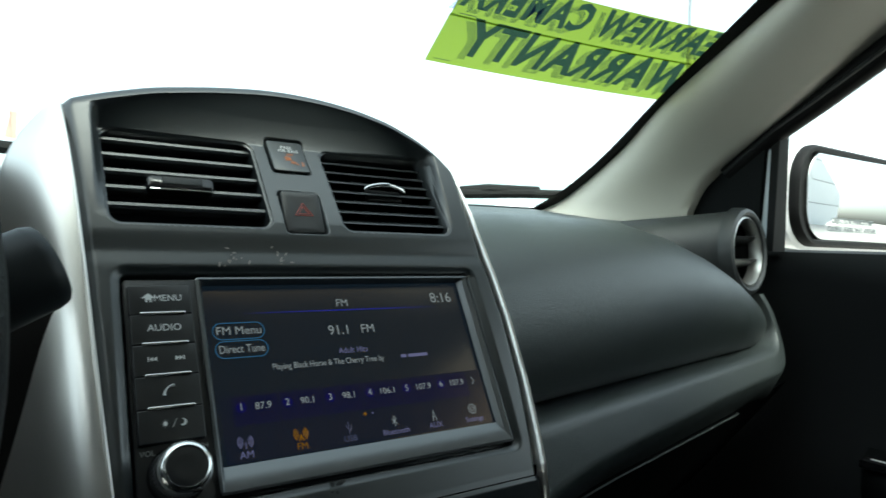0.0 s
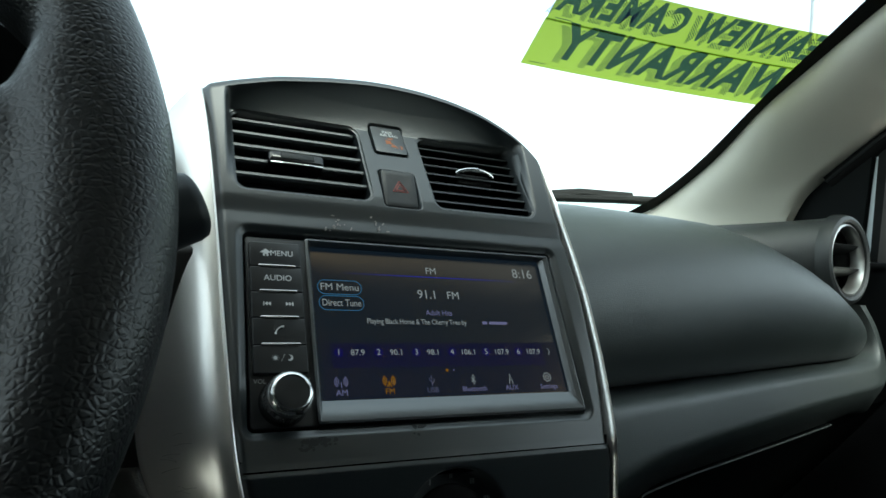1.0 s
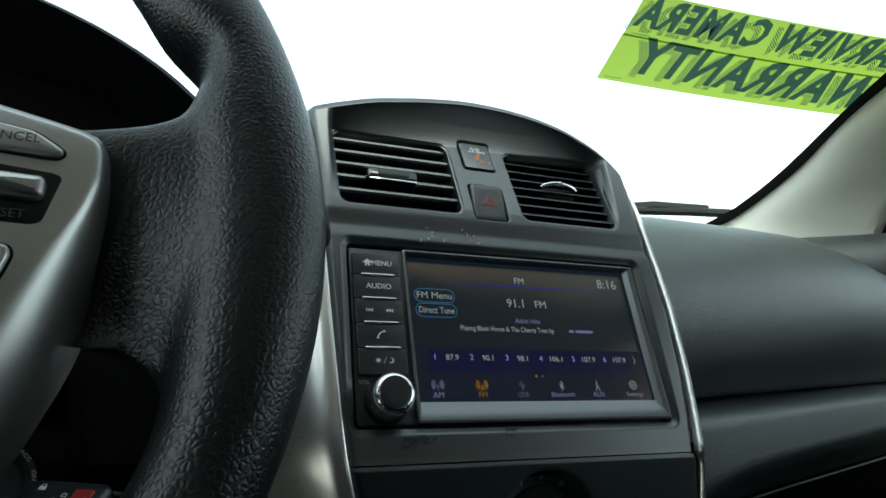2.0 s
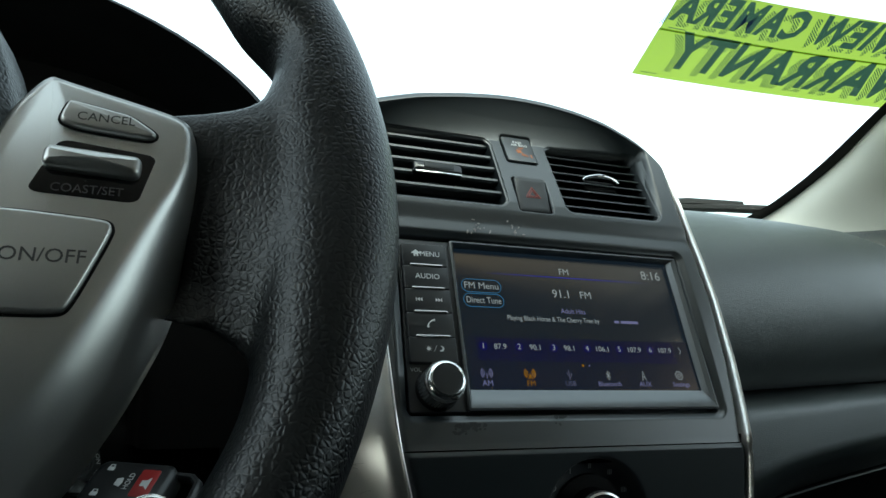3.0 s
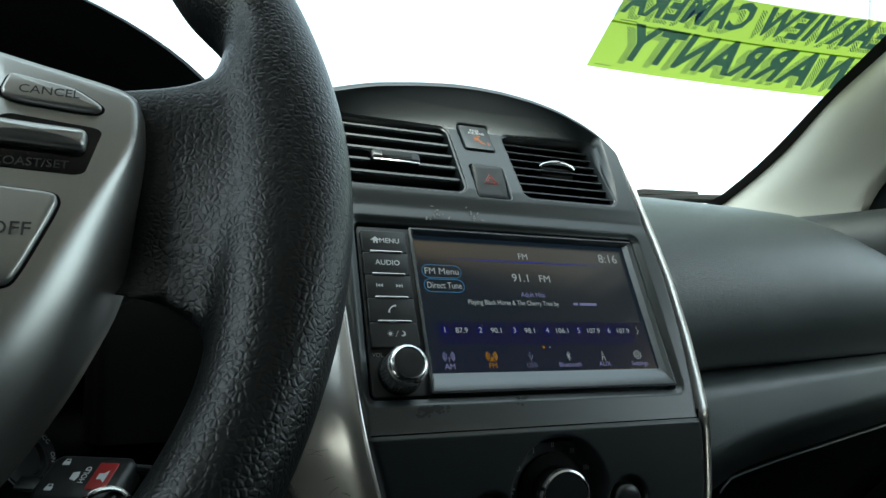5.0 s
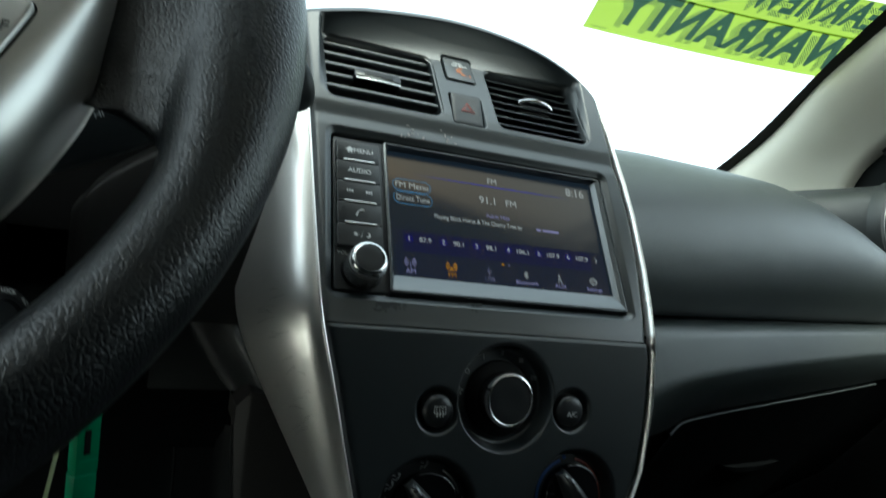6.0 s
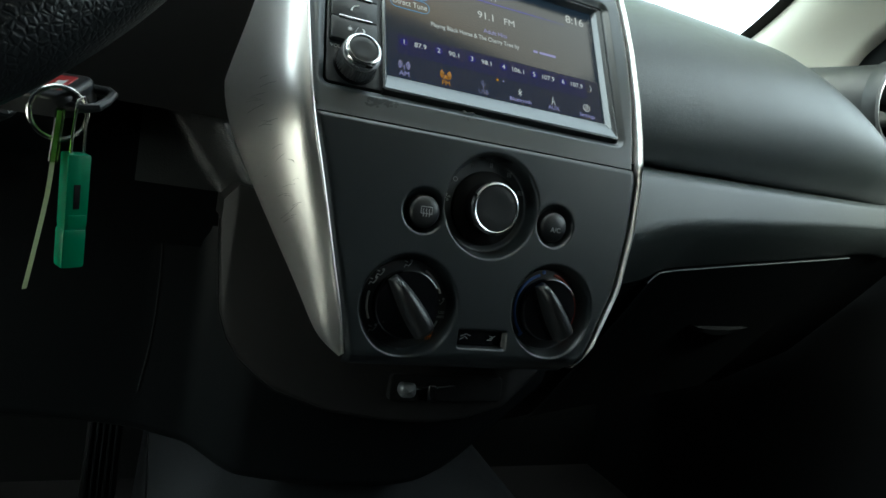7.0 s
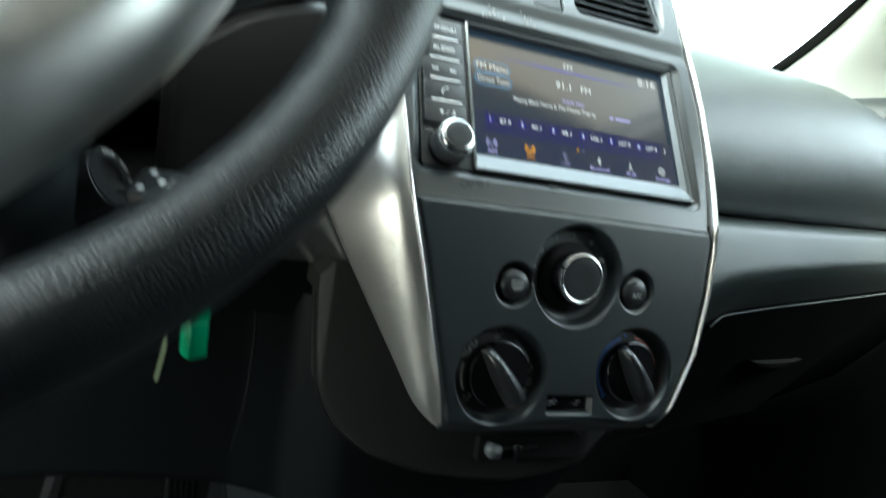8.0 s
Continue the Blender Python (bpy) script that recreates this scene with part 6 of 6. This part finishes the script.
part("window_channel", bm, M_GALV, door, "grey window channel")
bm = bmesh.new()
rings(bm, [[(0.632, 0.109, 1.0), (0.632, 0.100, 1.0), (0.660, 0.100, 1.0), (0.660, 0.109, 1.0)], [(0.632, 0.106, 1.152), (0.632, 0.095, 1.152), (0.652, 0.095, 1.152), (0.652, 0.106, 1.152)]])
part("window_seal", bm, M_RUBBER, door)
fr = [(0.632, 0.165, 1.100), (0.630, 0.103, 1.146), (0.626, 0.048, 1.176), (0.618, -0.02, 1.214), (0.59, -0.26, 1.340), (0.57, -0.6, 1.385), (0.57, -0.95, 1.38)]
part("window_frame", tube([(x + 0.006, y, z) for x, y, z in fr], [0.015] * 7, 12), M_RUBBER, door, "black upper window frame")
part("frame_bead", tube([(x - 0.008, y - 0.002, z - 0.003) for x, y, z in fr], [0.0022] * 7, 8), M_BUTTON, door)

# door mirror outside
MIR = Matrix.Translation((0.948, 0.165, 1.086)) @ pose(0, 0, 0, 90, 0, 0)
mir = thing("door_mirror", MIR, "black door mirror reflecting a pale building", "door mirror")
oo = rrect(-0.152, 0.240, -0.083, 0.080, 0.066, 10)
bm = bmesh.new()
rings(bm, [[(x * 0.75 + 0.01, y * 0.75, -0.075) for x, y in oo], [(x * 0.95, y * 0.95, -0.045) for x, y in oo], [(x, y, -0.012) for x, y in oo], [(x, y, -0.008) for x, y in inset(oo, 0.004)]])
part("shell", bm, M_SHELL, mir, "pale painted mirror shell", angle=50)
o2 = inset(oo, 0.006)
bm = bmesh.new()
rings(bm, [[(x, y, -0.010) for x, y in o2], [(x, y, 0.0) for x, y in o2], [(x, y, 0.006) for x, y in inset(o2, 0.004)], [(x, y, 0.006) for x, y in inset(o2, 0.009)], [(x, y, -0.004) for x, y in inset(o2, 0.012)]], False, True)
part("frame", bm, M_RUBBER, mir, "black mirror surround", angle=50)
gl = part("mirror_glass", plate(rrect(-0.108, 0.215, -0.066, 0.067, 0.050, 10), -0.003, 0.0, 0.0006), M_MIRROR, mir, "silvered glass")
gl.matrix_local = pose(0.000, 0, 0.002, 0, -1.0, 0)
for i, s in enumerate(("OBJECTS IN MIRROR ARE", "CLOSER THAN THEY APPEAR")):
    writing("lettering", s, 0.0120, 0.032, -0.036 - 0.0125 * i, 0.0006, M_SLATE, gl)
part("foot", tube([(-0.16, -0.075, -0.06), (-0.22, -0.088, -0.04), (-0.26, -0.09, -0.03)], 0.022, 14), M_HARD, mir)

# ---------------------------------------------------------------- green banner strips on the glass
banner = thing("windscreen_banner", HERE, "two overlapping acid green advertising strips stuck outside the windscreen, lettering reversed", "banner")


def strip_sheet(s0, s1, lift, xa, xb):
    rows = []
    for k in np.linspace(0, 1, 6):
        rows.append([on_glass(x, s0 + (s1 - s0) * k - 0.030 * (x - 0.22), lift) for x in np.linspace(xa + (xb - xa) * k, 0.60, 40)])
    return loft(rows)


part("strip", strip_sheet(0.0058, 0.0743, -0.0022, 0.2250, 0.2130), M_FILM, banner, "lower green strip")
part("strip", strip_sheet(0.0712, 0.1271, -0.0027, 0.2148, 0.2039), M_FILM, banner, "upper green strip")
for xa, sa in ((0.2330, 0.0100), (0.2225, 0.0755)):
    part("small_print", loft([[on_glass(x, sa + ds - 0.030 * (x - 0.22), -0.0030) for x in np.linspace(xa, xa + 0.020, 4)] for ds in (0.0, 0.0010)]), M_INK, banner, "tiny dark print")


def solid_text(body, size, bold):
    """Lettering as a solid, on the plane z = 0."""
    cu = bpy.data.curves.new("text", "FONT")
    cu.body, cu.size, cu.align_x, cu.align_y = body, size, "RIGHT", "CENTER"
    cu.offset, cu.shear, cu.extrude, cu.resolution_u, cu.space_character = bold, 0.20, 0.001, 2, 1.12
    ob = new("text", cu)
    bpy.context.view_layer.update()
    me = bpy.data.meshes.new_from_object(ob.evaluated_get(bpy.context.evaluated_depsgraph_get()))
    bpy.data.objects.remove(ob)
    bpy.data.curves.remove(cu)
    return me


for body, size, sc, x_end, wide, thick, fall in (("WARRANTY", 0.0690, 0.0452, 0.2425, 0.297, 0.0028, 0.043), ("REARVIEW CAMERA", 0.0505, 0.1018, 0.2155, 0.334, 0.0021, 0.025)):
    letters = solid_text(body, size, thick)
    xs = [v.co.x for v in letters.vertices]
    far, squeeze = max(xs), wide / (max(xs) - min(xs))
    cutter = new("cutter", solid_text(body, size, thick + 0.0009))
    cutter.scale = (1, 1, 3)
    shade = new("shade", letters.copy())
    shade.location = (0.0074 / squeeze, -0.0062, 0)
    cut = shade.modifiers.new("cut", "BOOLEAN")
    cut.operation, cut.object, cut.solver, cut.use_self = "DIFFERENCE", cutter, "EXACT", True
    bpy.context.view_layer.update()
    clipped = bpy.data.meshes.new_from_object(shade.evaluated_get(bpy.context.evaluated_depsgraph_get()))
    for ob in (cutter, shade):
        bpy.data.objects.remove(ob)
    for nm, me, mat, dx, ds, lift in (("lettering", letters, M_INK, 0.0, 0.0, -0.0032), ("letter_shadow", clipped, M_HATCH, 0.0074 / squeeze, -0.0062, -0.0032)):
        bm = bmesh.new()
        bm.from_mesh(me)
        bmesh.ops.delete(bm, geom=[f for f in bm.faces if not (f.normal.z > 0.9 and f.calc_center_median().z > 0.0005)], context="FACES")
        for v in bm.verts:
            x = x_end - (v.co.x + dx - far) * squeeze
            v.co = on_glass(x, sc + ds + v.co.y - fall * (x - 0.24), lift)
        part(nm, bm, mat, banner, smooth=False)

# ---------------------------------------------------------------- pedals in the dark footwell
pedal = thing("accelerator_pedal", pose(-0.190, 0.20, 0.525, 64, 0, 0), "black ribbed accelerator pedal in the footwell", "pedal", "pedals")
part("plate", box(-0.0145, 0.0145, -0.065, 0.060, -0.006, 0.006, 0.004), M_RUBBER, pedal)
for i in range(5):
    part("rib", box(-0.0118 + 0.0052 * i, -0.0088 + 0.0052 * i, -0.062, 0.056, 0.006, 0.0090, 0.0010), M_HARD, pedal)
part("arm", tube([(0, 0.055, -0.006), (0, 0.12, -0.03), (0, 0.20, -0.05)], 0.006, 8), M_RUBBER, pedal)
brake = thing("brake_pedal", pose(-0.292, 0.12, 0.566, 58, 0, 0), "black rubber brake pedal with a woven tread in the footwell", "pedal", "pedals")
part("pad", box(-0.036, 0.036, -0.026, 0.026, -0.007, 0.006, 0.005), M_RUBBER, brake)
for i in range(6):
    for j in range(4):
        cx, cy, a = -0.030 + 0.012 * i, -0.0185 + 0.0123 * j, radians(45 if (i + j) % 2 else -45)
        dx, dy = 0.0052 * math.cos(a), 0.0052 * math.sin(a)
        part("tread", tube([(cx - dx, cy - dy, 0.006), (cx + dx, cy + dy, 0.006)], 0.0016, 6), M_KNEE, brake)
part("arm", tube([(0, 0.0, -0.006), (0.004, 0.06, -0.05), (0.01, 0.16, -0.08)], 0.008, 8), M_RUBBER, brake)

# ---------------------------------------------------------------- outside
bonnet = thing("bonnet", HERE, "white car bonnet beyond the windscreen", "bonnet")
rows = []
for y, z, h in ((0.60, 0.99, 0.66), (0.66, 1.005, 0.68), (0.9, 0.985, 0.70), (1.3, 0.93, 0.70), (1.6, 0.85, 0.66), (1.68, 0.70, 0.62)):
    rows.append([(h * u, y - 0.05 * u * u, z - 0.05 * abs(u) ** 3) for u in np.linspace(-1, 1, 21)])
part("panel", loft(rows), M_SHELL, bonnet)
rows = []
for x in np.linspace(-0.66, 0.66, 34):
    y = glass_y(x, 1.055)
    rows.append([(x, y + 0.005, 1.052), (x, y + 0.02, 1.060), (x, y + 0.05, 1.058), (x, y + 0.08, 1.02)])
cowl = part("cowl_panel", loft(rows), M_RUBBER, None)
tagged(cowl, "black plastic cowl below the windscreen", "cowl panel")
for pts, arm in (([(0.02, 1.064), (0.25, 1.068), (0.43, 1.072), (0.53, 1.0775), (0.62, 1.080)], [(0.36, 1.062), (0.48, 1.082), (0.56, 1.0835)]), ([(-0.56, 1.084), (-0.3, 1.084), (-0.06, 1.083)], [(-0.36, 1.066), (-0.30, 1.085), (-0.27, 1.087)])):
    wp = thing("windscreen_wiper", HERE, "black windscreen wiper parked at the foot of the glass", "wiper", "wipers")
    part("blade", tube([(x, glass_y(x, z) + 0.024, z) for x, z in pts], 0.0070, 10), M_RUBBER, wp)
    part("arm", tube([(x, glass_y(x, z) + 0.040, z) for x, z in arm], [0.011, 0.008, 0.007], 10), M_RUBBER, wp)
    part("hinge", box(arm[0][0] - 0.03, arm[0][0] + 0.02, glass_y(arm[0][0], 1.066) + 0.03, glass_y(arm[0][0], 1.066) + 0.06, 1.05, 1.072, 0.006), M_RUBBER, wp)


def pickup(at, paint, label):
    t = thing("parked_pickup", at, label, "pickup truck", "parked vehicles")
    bm = box(-0.95, 0.95, -2.6, 2.6, 0.45, 1.10, 0.12)
    part("body", bm, paint, t)
    bm = bmesh.new()
    rings(bm, [[(x * k, y, z) for x, y in rrect(-0.92, 0.92, y0, y1, 0.15, 4)] for k, z, y0, y1 in ((1, 1.08, -1.3, 1.2), (0.97, 1.35, -1.05, 1.1), (0.84, 1.78, -0.55, 0.95), (0.80, 1.84, -0.45, 0.9))])
    part("cab", bm, paint, t)
    for sx in (-1, 1):
        w = part("side_window", ([(sx * 0.945, -0.95, 1.28), (sx * 0.945, 0.95, 1.28), (sx * 0.845, 0.80, 1.74), (sx * 0.845, -0.50, 1.74)], [(0, 1, 2, 3)]), M_HAZEGLASS, t, smooth=False)
        for yy in (-1.7, 1.7):
            wh = part("wheel", lathe([(0.24, -0.10), (0.36, -0.11), (0.38, -0.05), (0.38, 0.05), (0.36, 0.11), (0.24, 0.10)], 32), M_RUBBER, t)
            wh.matrix_local = pose(sx * 0.85, yy, 0.38, 0, 90, 0)
    part("windscreen", ([(-0.80, -1.20, 1.20), (0.80, -1.20, 1.20), (0.70, -0.56, 1.795), (-0.70, -0.56, 1.795)], [(0, 1, 2, 3)]), M_HAZEGLASS, t, smooth=False)
    return t


pickup(pose(5.9, 8.1, 0, 0, 0, -25), M_HAZERED, "red parked pickup truck, its paint paled for haze")
pickup(pose(5.85, 6.45, 0, 0, 0, -46), M_SHELL, "white parked pickup truck, its glass paled for haze")
sign = thing("billboard", pose(18.9, 25, 0, 0, 0, -38), "small tan and red roadside sign on posts", "sign")
part("panel", box(-0.75, 0.75, -0.03, 0.03, 3.55, 4.05, 0.02), M_TAN, sign)
for i, (x0, x1) in enumerate(((-0.55, 0.05), (0.15, 0.6))):
    part("text_bar", box(x0, x1, -0.045, -0.03, 3.72, 3.88, 0), M_HAZERED, sign)
for x in (-0.6, 0.6):
    part("post", box(x - 0.05, x + 0.05, -0.04, 0.04, 0, 3.6, 0.01), M_GALV, sign)
lamp = thing("street_lamp", pose(20.27, 14.0, 0), "tall grey steel car park lamp post", "street lamp")
part("post", lathe([(0.20, 0), (0.17, 0.4), (0.15, 6), (0.13, 12)], 16), M_GALV, lamp)
part("arm", tube([(0, 0, 11.2), (0.5, -0.6, 11.4), (0.9, -1.1, 11.4)], 0.06, 8), M_GALV, lamp)
part("head", box(0.7, 1.3, -1.4, -0.8, 11.25, 11.45, 0.05), M_GALV, lamp)
flag = thing("feather_flag", pose(0.70, 20, 0), "red advertising flag on a thin pole", "flag")
part("pole", tube([(0, 0, 0), (0, 0, 3.2), (0.02, 0, 4.1)], 0.03, 8), M_GALV, flag)
rows = [[(0.02, 0, z), (-0.14 - 0.05 * math.sin(5 * z), 0.05, z), (-0.22 - 0.06 * math.sin(4 * z + 1), -0.03, z + 0.02)] for z in np.linspace(3.35, 4.05, 8)]
part("cloth", loft(rows), M_HAZERED, flag)
hall = thing("showroom_building", pose(9.0, -14.0, 0, 0, 0, 0), "pale panelled showroom wall with a slate grey glazed end", "building")
part("wall", box(-6, 12, -0.3, 0.3, 0, 9, 0.02), M_PALE, hall)
for z in (2.4, 4.6, 6.8):
    part("joint", box(-6, 12, 0.3, 0.33, z, z + 0.05, 0), M_SLATE, hall)
part("glazed_end", box(-8.4, -6.0, -0.3, 0.5, 0, 9, 0.02), M_SLATE, hall)
for z in (1.6, 3.2, 4.8, 6.4):
    part("mullion", box(-8.4, -6.0, 0.5, 0.58, z, z + 0.09, 0), M_PALE, hall)
for x in (-8.4, -7.2, -6.05):
    part("mullion", box(x, x + 0.09, 0.5, 0.58, 0, 9, 0), M_PALE, hall)
